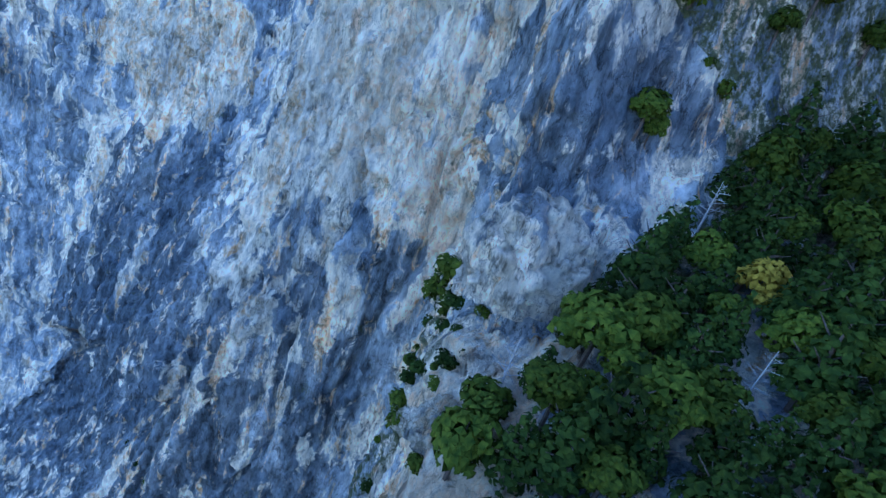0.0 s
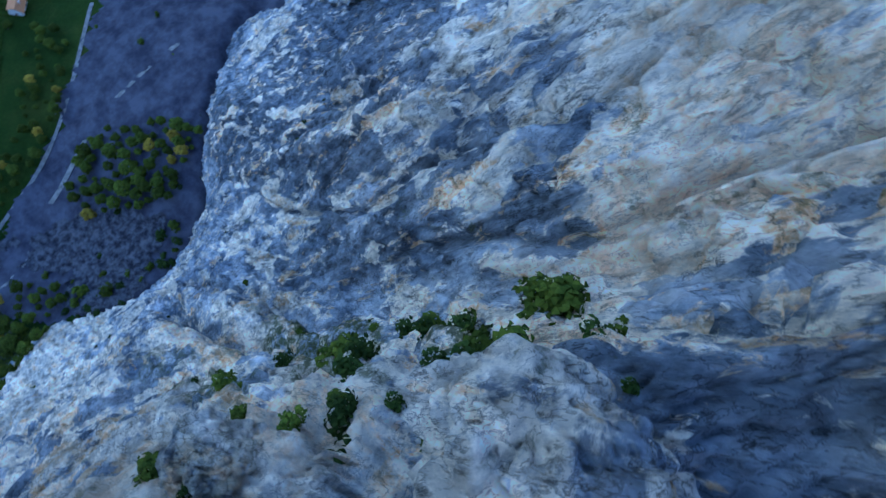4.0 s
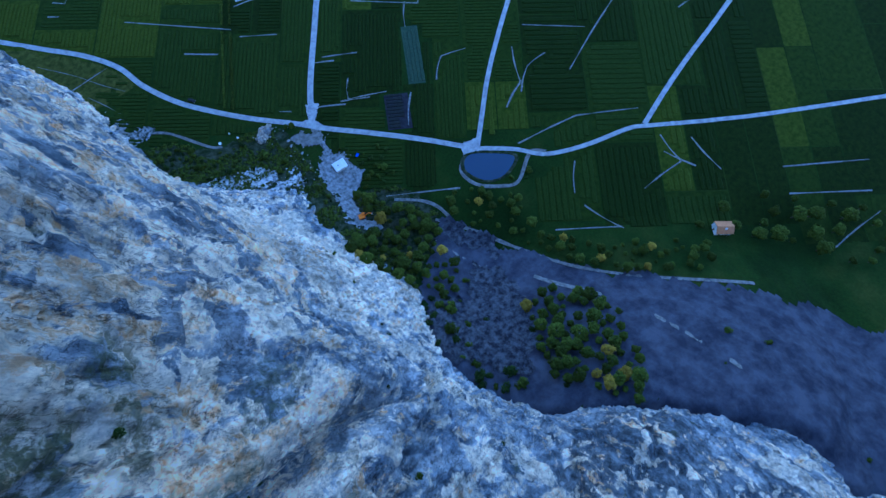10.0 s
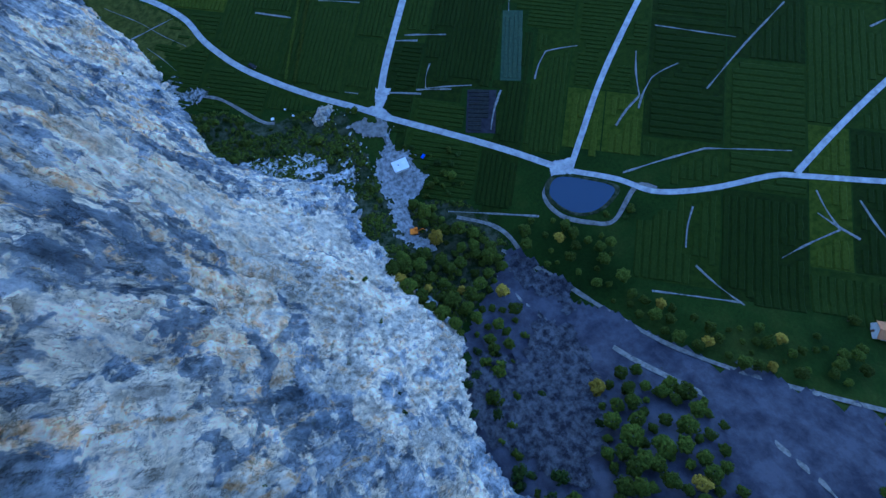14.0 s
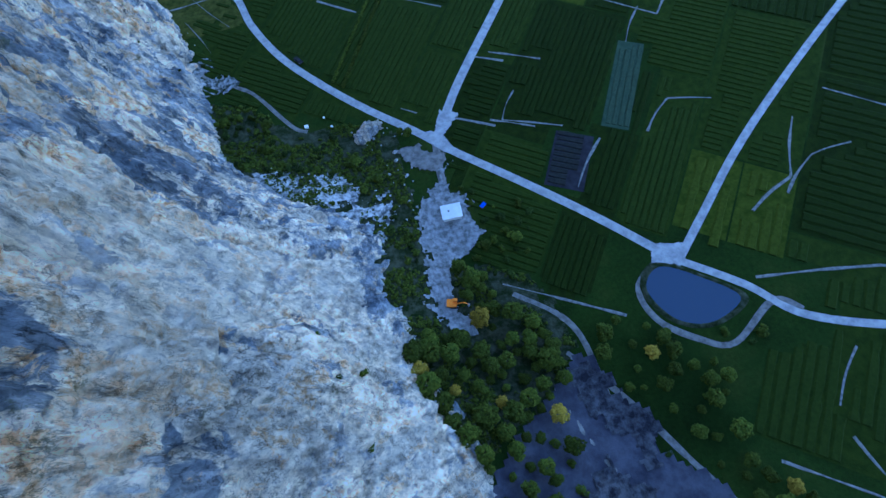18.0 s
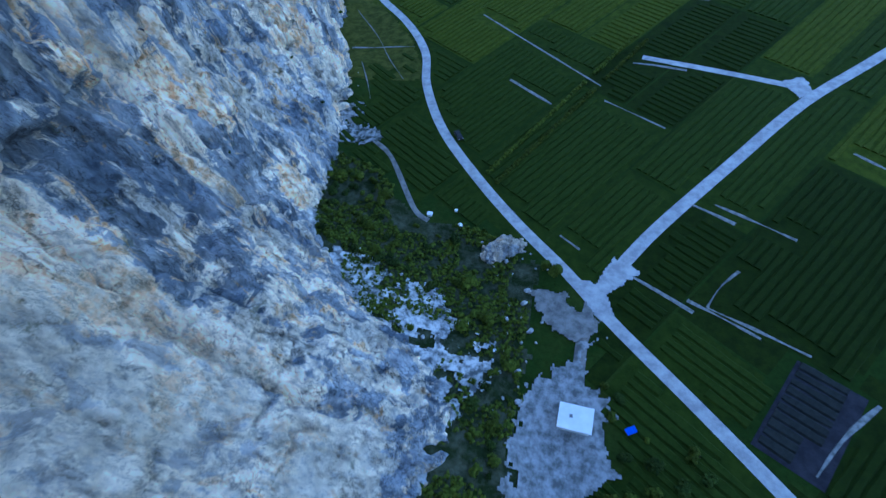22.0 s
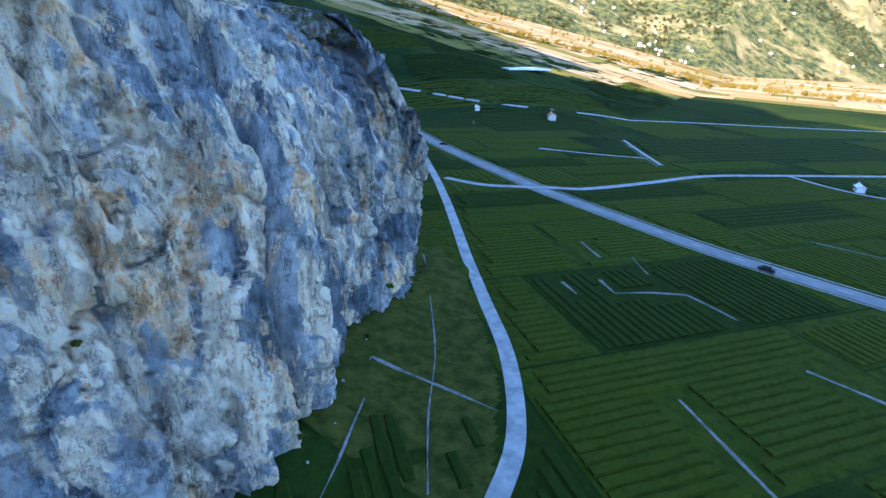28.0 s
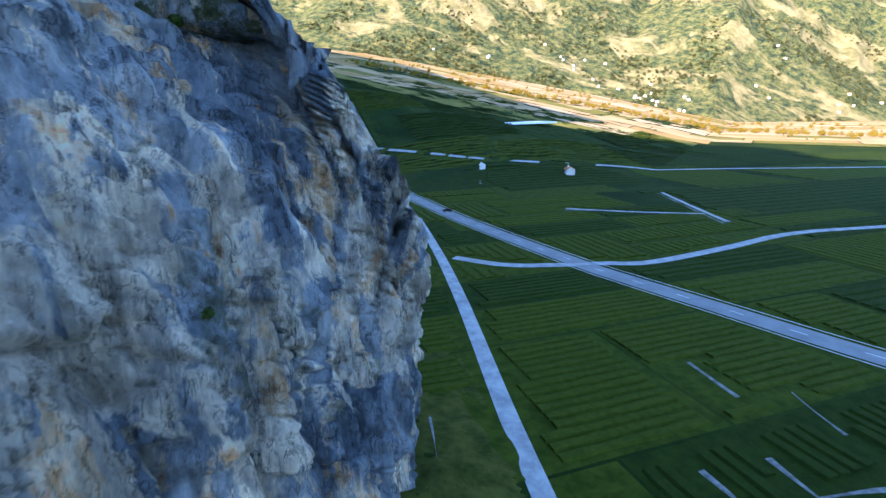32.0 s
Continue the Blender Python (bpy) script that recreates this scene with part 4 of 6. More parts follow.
STRIPS = [((-102, 128), (-119, 138)), ((-80, 151), (-94, 160)), ((-97, 158.5), (-105, 148)), ((-97, 158.5), (-116, 168)), ((-112, 192), (-126, 177)),
          ((-77, 216), (-109, 237)), ((-168, 175), (-154, 170)), ((-154, 170), (-142, 180)), ((-94, 127), (-106, 134)), ((-93, 157), (-107, 165)), ((-166, 265), (-153, 278)), ((-189, 191), (-177, 211)),
          ((-177, 211), (-160, 218)), ((-64, 141), (-69, 145)), ((-138, 108), (-167, 134)), ((-167, 134), (-187, 115)), ((-204, 184), (-231, 208)), ((-151, 142), (-162, 128)),
          ((20, 61), (-8, 59)), ((-52, -68), (-114, -60)), ((-81, 14), (-133, 28)), ((5, -20), (-3, -12)), ((0, 9), (-5, 13)), ((-7, 2), (-12, 7)), ((-12, 7), (-26, -3)),
          ((-26, -3), (-37, 3)), ((-10, -18), (-16, -9)), ((42, -204), (8, -144)), ((68, -138), (20, -157)), ((-31, 39), (-74, 81)), ((-75, 88), (-92, 100)), ((-45, 78), (-59, 90)),
          ((-49, 16), (-111, 33)), ((-84, 69), (-100, 73)), ((-131, 286), (-157, 306)), ((-152, 286), (-158, 308)), ((-225, 296), (-223, 319)), ((-213, 284), (-210, 302)), ((-210, 302), (-183, 300)), ((-256, 451), (-220, 426)),
          ((-256, 451), (-270, 478)), ((-207, 292), (-214, 309)), ((-173, 216), (-187, 206)), ((-187, 206), (-201, 206)), ((-261, 204), (-204, 223)), ((-270, 390), (-233, 386)), ((-305, 466), (-279, 439)), ((-150, 238), (-186, 246)),
          ((-186, 246), (-216, 265)), ((-284, 234), (-314, 237)), ((-250, 340), (-290, 368)), ((-240, 352), (-276, 380)), ((-300, 420), (-268, 402)), ((-320, 440), (-288, 425))]
for a, c in STRIPS:
    mid = ((a[0] + c[0]) / 2 + 0.6, (a[1] + c[1]) / 2 - 0.5)
    tagged(part("field_path", strip("field_path", [a, mid, c], 0.7, PATHS, 0.11, 2.0, 0.0, 0.5)), "thin pale path along a vineyard's edge", "path", kind="structure")

# ---- vineyards: parcels with their rows ----
ROAD_LINES = [(curve_points([a, ((a[0] + c[0]) / 2, (a[1] + c[1]) / 2), c], 2.0), 1.0) for a, c in STRIPS] + [(curve_points(pts, 4.0), width) for width, mat, pts in ROADS.values()] + [(curve_points(pts, 4.0), width) for name, width, pts in TRACKS]


def clear_of_roads(x, y, margin=1.2):
    ok = np.ones(len(x), bool)
    for line, width in ROAD_LINES:
        near = line[(line[:, 0] > x.min() - 12) & (line[:, 0] < x.max() + 12) & (line[:, 1] > y.min() - 12) & (line[:, 1] < y.max() + 12)]
        for a in near:
            ok &= (x - a[0]) ** 2 + (y - a[1]) ** 2 > (max(width / 2 + margin, 2.6)) ** 2
    return ok


BARE = [[(46, 9), (22, 22), (2, 46), (-7, 69), (23, 71), (33, 37)], SCRUB_AREA, FAN_AREA, YARD_AREA, LOT_AREA, [(-111, 219), (-112, 254), (-162, 261), (-167, 242), (-134, 219)],
        [(-97, 228), (-126, 260), (-124, 282), (-145, 306), (-172, 330), (-204, 350), (-271, 447), (-78, 439), (-70, 241)]]


SOIL_PARCEL, PALE_PARCEL = [(-100, 187), (-114, 169), (-126, 176.5), (-110.5, 193)], [(-148, 141), (-158, 144), (-137, 177), (-127, 172)]


def free_ground(x, y, plain=True):
    ok = (ground_height(x, y, False) < 1.5) | (y < -120)
    if plain:
        ok &= ~inside(SOIL_PARCEL, x, y) & ~inside(PALE_PARCEL, x, y)
    for poly in BARE:
        ok &= ~inside(poly, x, y)
    return ok


def largest_patch(quads):
    """The largest connected patch of faces."""
    left = {tuple(f) for f in quads.tolist()}
    at = collections.defaultdict(list)
    for f in left:
        for c in f:
            at[c].append(f)
    best = []
    while left:
        todo, found = [left.pop()], []
        while todo:
            f = todo.pop()
            found.append(f)
            for c in f:
                for g in at[c]:
                    if g in left:
                        left.discard(g)
                        todo.append(g)
        if len(found) > len(best):
            best = found
    return np.array(sorted(best))


def vine_row(xy, z, across, half, material, parent):
    verts, faces = [], []
    jig = value_noise(np.column_stack([xy * 0.45, np.zeros(len(xy))]), 4)
    for j in range(len(xy)):
        hgt, w = 0.36 + 0.12 * jig[j], half * (1 + 0.35 * jig[j])
        for s, top in ((-1, 0), (-0.65, 1), (0.65, 1), (1, 0)):
            verts.append((xy[j, 0] + across[0] * s * w, xy[j, 1] + across[1] * s * w, z[j] + 0.05 + top * hgt))
        if j:
            n = 4 * (j - 1)
            faces += [(n, n + 4, n + 5, n + 1), (n + 1, n + 5, n + 6, n + 2), (n + 2, n + 6, n + 7, n + 3)]
    n = len(verts) - 4
    faces += [(0, 1, 2, 3), (n, n + 3, n + 2, n + 1)]
    part("vine_hedge", raw_mesh("vine_hedge", verts, faces, material), parent)


parcels = []


def vineyard(centre, length, width, angle, kind, spacing, rows_on=True, plain=True):
    ca, sa = math.cos(angle), math.sin(angle)

    def world(a, c):
        return centre[0] + a * ca - c * sa, centre[1] + a * sa + c * ca
    na, nc = max(2, int(length / 4) + 1), max(2, int(width / 4) + 1)
    A, B = np.meshgrid(np.linspace(-length / 2, length / 2, na), np.linspace(-width / 2, width / 2, nc), indexing="ij")
    x, y = world(A.ravel(), B.ravel())
    ok = free_ground(x, y, plain)
    if ok.mean() < 0.3:
        return
    idx = np.arange(na * nc).reshape(na, nc)
    quads = np.stack([idx[:-1, :-1], idx[1:, :-1], idx[1:, 1:], idx[:-1, 1:]], -1).reshape(-1, 4)
    quads = quads[ok[quads].all(1)]
    if len(quads) < 4:
        return
    quads = largest_patch(quads)
    used, back = np.unique(quads.ravel(), return_inverse=True)
    parcels.append(centre)
    lift = 0.015 + 0.0002 * len(parcels)
    field = part("vineyard", raw_mesh("vineyard", np.column_stack([x, y, ground_height(x, y) + lift])[used], back.reshape(-1, 4).tolist(), GREENS[kind]))
    words = ("deep green", "mid-green", "yellow-olive", "bare brownish", "pale green")[kind]
    tagged(field, "%s vineyard parcel on the flat valley floor" % words, "vineyard", "vineyards of the valley")
    if not rows_on:
        return
    offs = np.arange(-width / 2 + spacing, width / 2 - 0.5, spacing)
    along = np.arange(-length / 2 + 0.8, length / 2 - 0.8, 3.0)
    for c in offs:
        x, y = world(along, np.full(len(along), c))
        keep = free_ground(x, y, plain) & clear_of_roads(x, y)
        z = ground_height(x, y)
        start = 0
        while start < len(along):
            if not keep[start]:
                start += 1
                continue
            end = start
            while end + 1 < len(along) and keep[end + 1]:
                end += 1
            if end - start >= 2:
                vine_row(np.column_stack([x, y])[start:end + 1], z[start:end + 1], (-sa, ca), spacing * 0.43, VINES[kind], field)
            start = end + 1


rng = random.Random(7)
BASE = math.atan2(-0.78, -0.62)
CELL_A, CELL_B = 64.0, 34.0
for i in range(-9, 14):
    for j in range(-12, 13):
        a0, b0 = i * CELL_A + (j * 37 % 11) * 5.0, j * CELL_B
        cx = -75 + a0 * math.cos(BASE) - b0 * math.sin(BASE)
        cy = 152 + a0 * math.sin(BASE) + b0 * math.cos(BASE)
        if not (-430 < cx < 170 and -190 < cy < 540):
            continue
        near = math.hypot(cx + 60, cy - 80) < 300
        pieces = rng.choice([1, 1, 2, 2])
        for k in range(pieces):
            w = CELL_B / pieces
            bb = b0 - CELL_B / 2 + w * (k + 0.5)
            px = -75 + a0 * math.cos(BASE) - bb * math.sin(BASE)
            py = 152 + a0 * math.sin(BASE) + bb * math.cos(BASE)
            kind = rng.choice([0, 0, 0, 0, 1, 1, 1, 1, 2] if cy > 60 else [1, 1, 2, 2, 2])
            cross = rng.random() < 0.3 and pieces < 3
            if cross:
                vineyard((px, py), w - 0.6, CELL_A - 0.6, BASE + math.pi / 2, kind, 2.2 if math.hypot(cx + 60, cy - 80) < 165 else 3.2, near)
            else:
                vineyard((px, py), CELL_A - 0.6, w - 0.6, BASE, kind, 2.1 if math.hypot(cx + 60, cy - 80) < 165 else 3.2, near)

# parcels that stand out: dark purple soil, pale green
for poly, kind in ((SOIL_PARCEL, 3), (PALE_PARCEL, 4)):
    (ax, ay), (bx, by), (cx, cy), (dx, dy) = poly
    vineyard(((ax + cx) / 2, (ay + cy) / 2), math.hypot(cx - bx, cy - by) - 1, math.hypot(bx - ax, by - ay) - 1, math.atan2(cy - by, cx - bx), kind, 2.1, True, False)
# wider parcels beyond the asphalt road
for i in range(-6, 7):
    for j in range(0, 5):
        x, y = i * 96 + rng.uniform(-8, 8) + j * 30, -215 - j * 72 - i * 10
        if -480 < x < 420:
            vineyard((x, y), 92.0, 66.0, BASE + rng.choice([0, 0, math.pi / 2 * 0.98]), rng.choice([1, 1, 2, 2]), 6.5)

# ---- plants ----
def leaf_cloud(seed, lobes, count, size, droop=0.0):
    """Many small bent leaf clumps round the lobes (x, y, z, radius, height) of a crown."""
    rnd = random.Random(seed)
    verts, faces = [], []
    total = sum(l[3] ** 2 for l in lobes)
    for x0, y0, z0, r, h in lobes:
        for k in range(int(count * r * r / total)):
            d = Vector((rnd.gauss(0, 1), rnd.gauss(0, 1), rnd.gauss(0.25, 1))).normalized()
            reach = rnd.uniform(0.55, 1.08) ** 0.6
            c = Vector((x0 + d.x * r * reach, y0 + d.y * r * reach, z0 + d.z * h * reach))
            nrm = (d + Vector((rnd.uniform(-0.6, 0.6), rnd.uniform(-0.6, 0.6), rnd.uniform(0, 0.9)))).normalized()
            a = nrm.orthogonal().normalized()
            a.rotate(Matrix.Rotation(rnd.uniform(0, 6.28), 3, nrm))
            e = nrm.cross(a)
            s = size * rnd.uniform(0.6, 1.35)
            n = len(verts)
            sink = nrm * (-s * 0.35) + Vector((0, 0, -droop * s))
            verts += [c + a * s + sink, c + e * s * 0.7, c - a * s + sink, c - e * s * 0.7]
            faces += [(n, n + 1, n + 3), (n + 1, n + 2, n + 3)]
    return verts, faces


def limb(verts, faces, a, c, r0, r1, sides=6):
    a, c = Vector(a), Vector(c)
    d = (c - a).normalized()
    u = d.orthogonal().normalized()
    w = d.cross(u)
    n = len(verts)
    for p, r in ((a, r0), (c, r1)):
        for k in range(sides):
            g = 2 * math.pi * k / sides
            verts.append(p + u * (math.cos(g) * r) + w * (math.sin(g) * r))
    for k in range(sides):
        faces.append((n + k, n + (k + 1) % sides, n + sides + (k + 1) % sides, n + sides + k))
    faces.append(tuple(n + sides + k for k in range(sides)))


def trunk_mesh(seed, height, radius, material):
    rnd = random.Random(seed)
    verts, faces = [], []
    mid = (rnd.uniform(-0.3, 0.3), rnd.uniform(-0.3, 0.3), height * 0.5)
    limb(verts, faces, (0, 0, -0.8), mid, radius, radius * 0.7)
    limb(verts, faces, mid, (mid[0] * 1.6, mid[1] * 1.6, height), radius * 0.7, radius * 0.15)
    for k in range(6):
        g, z = rnd.uniform(0, 6.28), rnd.uniform(0.35, 0.8) * height
        long = rnd.uniform(0.18, 0.32) * height
        limb(verts, faces, (mid[0], mid[1], z), (mid[0] + math.cos(g) * long, mid[1] + math.sin(g) * long, z + long * 0.7), radius * 0.35, radius * 0.08, 5)
    return raw_mesh("trunk", verts, faces, material)


def tree_kind(name, seed, height, spread, material, label, category="tree", count=520, conifer=False):
    rnd = random.Random(seed)
    base = new(name)
    part("trunk", trunk_mesh(seed, height * 0.85, 0.035 * height, BARK), base)
    lobes = []
    if conifer:
        for k in range(7):
            h = k / 6
            lobes.append((rnd.uniform(-0.3, 0.3), rnd.uniform(-0.3, 0.3), height * (0.28 + 0.68 * h), spread * (1.0 - 0.82 * h), height * 0.10))
    else:
        lobes.append((0, 0, height * 0.66, spread * 0.75, height * 0.30))
        for k in range(7):
            g, d = k * 0.9 + rnd.uniform(-0.3, 0.3), spread * rnd.uniform(0.4, 0.68)
            lobes.append((math.cos(g) * d, math.sin(g) * d, height * rnd.uniform(0.45, 0.80), spread * rnd.uniform(0.30, 0.48), height * rnd.uniform(0.12, 0.2)))
    verts, faces = leaf_cloud(seed, lobes, count, spread * 0.155)
    part("crown", raw_mesh("crown", verts, faces, material), base)
    return tagged(base, label, category)


def shrub_kind(name, seed, height, spread, material, label):
    rnd = random.Random(seed)
    base = new(name)
    verts, faces = [], []
    for k in range(4):
        g = rnd.uniform(0, 6.28)
        limb(verts, faces, (0, 0, -0.3), (math.cos(g) * spread * 0.4, math.sin(g) * spread * 0.4, height * 0.6), 0.06, 0.02, 5)
    part("stem", raw_mesh("stem", verts, faces, BARK), base)
    lobes = [(rnd.uniform(-0.4, 0.4) * spread, rnd.uniform(-0.4, 0.4) * spread, height * rnd.uniform(0.35, 0.6), spread * rnd.uniform(0.4, 0.65), height * rnd.uniform(0.3, 0.45)) for k in range(5)]
    verts, faces = leaf_cloud(seed, lobes, 190, spread * 0.17)
    part("foliage", raw_mesh("foliage", verts, faces, material), base)
    return tagged(base, label, "shrub")


def dead_tree_kind(seed, height):
    rnd = random.Random(seed)
    base = new("dead_tree")
    verts, faces = [], []
    limb(verts, faces, (0, 0, -0.5), (0.2, 0.1, height), 0.16, 0.03)
    part("trunk", raw_mesh("trunk", verts, faces, DEAD), base)
    for k in range(16):
        verts, faces = [], []
        g, z = k * 2.4, height * (0.3 + 0.04 * k)
        long = (height - z) * 0.45 + 0.5
        end = (math.cos(g) * long, math.sin(g) * long, z + long * 0.25)
        limb(verts, faces, (0, 0, z), end, 0.06, 0.02, 5)
        for j in (0.5, 0.75):
            limb(verts, faces, (end[0] * j, end[1] * j, z + long * 0.25 * j), (end[0] * j + rnd.uniform(-0.5, 0.5), end[1] * j + rnd.uniform(-0.5, 0.5), z + long * 0.25 * j + 0.3), 0.03, 0.012, 4)
        part("branch", raw_mesh("branch", verts, faces, DEAD), base)
    return tagged(base, "bare grey dead tree among the green crowns", "tree")


OAKS = [tree_kind("broadleaf_tree", 100 + k, 8.2 + 0.7 * k, 3.5 + 0.22 * k, LEAF, "dark green broadleaf tree with an uneven crown") for k in range(4)]
PINES = [tree_kind("pine_tree", 200 + k, 10.0 + k, 2.9 + 0.2 * k, PINE, "dark green mountain pine with a ragged crown", conifer=True) for k in range(3)]
GOLDEN = [tree_kind("autumn_tree", 300 + k, 7.5 + k, 3.2 + 0.3 * k, AUTUMN, "yellow-orange autumn tree with a small round crown") for k in range(2)]
BUSHES = [shrub_kind("shrub", 400 + k, 1.9 + 0.4 * k, 1.5 + 0.3 * k, LEAF if k % 2 else PINE, "low dark green shrub on stony ground") for k in range(4)]
DEADS = [dead_tree_kind(500, 8.5), dead_tree_kind(501, 7.0)]
PROTOS = OAKS + PINES + GOLDEN + BUSHES + DEADS
planted = set()


def plant(proto, x, y, z, size=1.0, group=""):
    """Puts a plant at a place; the first of a kind is the one that was built."""
    m = pose(x, y, z - 0.15, 0, 0, rng.uniform(0, 360)) @ Matrix.Diagonal((size * rng.uniform(0.9, 1.1), size * rng.uniform(0.9, 1.1), size, 1))
    if proto.name in planted:
        ob = copy_thing(proto, Matrix())
    else:
        ob = proto
        planted.add(proto.name)
    ob.matrix_basis = m
    if group:
        tagged(ob, group=group)
    return ob


SHEETS = np.concatenate([mq[::1], p[::2, ::2].reshape(-1, 3)[p[::2, ::2].reshape(-1, 3)[:, 2] > 60]])
CELLS = collections.defaultdict(list)
for k, (cx, cy) in enumerate((SHEETS[:, :2] // 6).astype(int).tolist()):
    CELLS[cx, cy].append(k)


def rock_height(x, y, low, high):
    """Highest rock or slope between two heights at a place in plan."""
    near = [k for a in (-1, 0, 1) for c in (-1, 0, 1) for k in CELLS.get((int(x // 6) + a, int(y // 6) + c), ())]
    pts = SHEETS[near]
    pts = pts[(pts[:, 2] > low) & (pts[:, 2] < high)] if len(pts) else pts
    if not len(pts):
        return None
    d = np.hypot(pts[:, 0] - x, pts[:, 1] - y)
    best = np.argsort(d)[:3]
    return float(pts[best, 2].mean()) if d[best[0]] < 3.5 else None


def scatter(poly, gap, seed):
    """Places inside a polygon, none nearer to another than the gap."""
    poly = np.asarray(poly, float)
    rnd = random.Random(seed)
    lo, hi = poly.min(0), poly.max(0)
    tries = int((hi[0] - lo[0]) * (hi[1] - lo[1]) / gap ** 2 * 5)
    got = []
    grid = {}
    for k in range(tries):
        x, y = rnd.uniform(lo[0], hi[0]), rnd.uniform(lo[1], hi[1])
        key = (int(x // gap), int(y // gap))
        if any((x - a) ** 2 + (y - c) ** 2 < gap * gap for i in (-1, 0, 1) for j in (-1, 0, 1) for a, c in grid.get((key[0] + i, key[1] + j), ())):
            continue
        if not inside(poly, np.array([x]), np.array([y]))[0]:
            continue
        grid.setdefault(key, []).append((x, y))
        got.append((x, y))
    return got


rng = random.Random(21)
# the wooded shelf on top of the buttress
SHELF = [(-10, 268), (-5, 274), (1, 280), (7, 286), (15, 290), (28, 294), (44, 303), (58, 306), (74, 304), (84, 288), (72, 258), (34, 240), (6, 246), (-4, 258)]
for k, (x, y) in enumerate(scatter(SHELF, 3.15, 31)):
    z = rock_height(x, y, 236, 320)
    if z is None:
        continue
    proto = GOLDEN[0] if rng.random() < 0.012 else DEADS[k % 2] if rng.random() < 0.04 else PINES[k % 3] if rng.random() < 0.72 else OAKS[k % 4]
    plant(proto, x, y, z, rng.uniform(0.6, 1.1), "trees of the wooded shelf")
plant(GOLDEN[1], 46, 303, rock_height(46, 303, 245, 330) or 268, 0.6, "trees of the wooded shelf")
# trees and shrubs on the stony slope above the north wall
for x, y, size in ((25, 305, 0.75), (28, 306, 0.6), (50, 312, 0.9), (54, 314, 0.8), (44, 310, 0.7), (66, 313, 0.7)):
    z = rock_height(x, y, 255, 350)
    if z:
        plant(OAKS[int(x) % 4], x, y, z, size, "trees of the stony slope")
for k, (x, y) in enumerate(scatter([(24, 306), (44, 308), (76, 314), (120, 316), (135, 330), (100, 345), (40, 332)], 3.6, 33)):
    z = rock_height(x, y, 262, 400)
    if z and rng.random() < 0.30:
        plant(BUSHES[k % 4], x, y, z, rng.uniform(0.45, 1.1), "shrubs of the stony slope")
# shrubs on the ledges of the buttress, by station and height
GREEN_LEDGES = [(rng.uniform(13.8, 14.1), rng.uniform(200, 243), rng.uniform(0.7, 1.3)) for k in range(22)] + [(rng.uniform(14.3, 14.85), rng.uniform(215, 246), rng.uniform(0.9, 1.6)) for k in range(16)] + [(rng.uniform(12.9, 13.7), rng.uniform(236, 252), rng.uniform(0.5, 1.0)) for k in range(14)]
for k, (u, h, size) in enumerate((*GREEN_LEDGES, (14.01, 216, 0.9), (13.92, 234, 1.1), (13.65, 239, 0.8), (13.83, 229, 1.0), (13.92, 242, 1.1), (14.15, 241, 1.4), (14.32, 241, 1.5), (13.95, 248, 1.4), (14.23, 237, 1.2), (14.40, 207, 0.9), (14.31, 228, 1.0), (14.08, 160, 0.8), (13.95, 158, 0.45),
                                  (14.02, 156, 0.4), (13.83, 156, 0.4), (13.41, 213, 0.9), (13.32, 192, 0.6), (14.34, 171, 0.9), (13.69, 214, 0.8), (13.99, 214, 0.9), (14.50, 198, 0.7), (13.52, 242, 0.7), (13.94, 245, 0.9), (14.5, 250, 0.8), (14.2, 254, 0.9), (13.17, 242, 0.7), (13.7, 257, 0.8),
                                  (13.57, 132, 0.5), (13.81, 69, 0.6), (12.00, 42, 0.7), (12.01, 54, 0.6), (9.24, 78, 0.4), (8.89, 43, 0.45), (6.79, 25, 0.35), (6.96, 12, 0.4), (13.83, 255, 0.8), (13.94, 258, 0.5), (13.90, 228, 0.8), (13.78, 234, 0.9), (13.93, 235, 0.9), (17.79, 152, 0.6), (17.59, 150, 0.5), (18.31, 144, 0.6),
                                  (12.72, 45, 0.6), (13.65, 64, 0.5), (11.65, 52, 0.6), (4.26, 31, 0.35), (5.19, 2, 0.4), (5.83, 1, 0.5), (3.6, 6, 0.6), (16.00, 92, 0.6), (15.03, 123, 0.5), (14.14, 106, 0.5), (6.16, 3, 0.5), (3.3, 50, 0.5), (3.7, 56, 0.5), (2.6, 46, 0.4))):
    i = int(np.argmin(np.abs(rim_u - u)))
    j = int(np.argmin(np.abs(p[i, :, 2] - h)))
    x, y, z = p[i, j]
    plant(BUSHES[k % 4], x, y, z, size, "shrubs on the cliff's ledges")
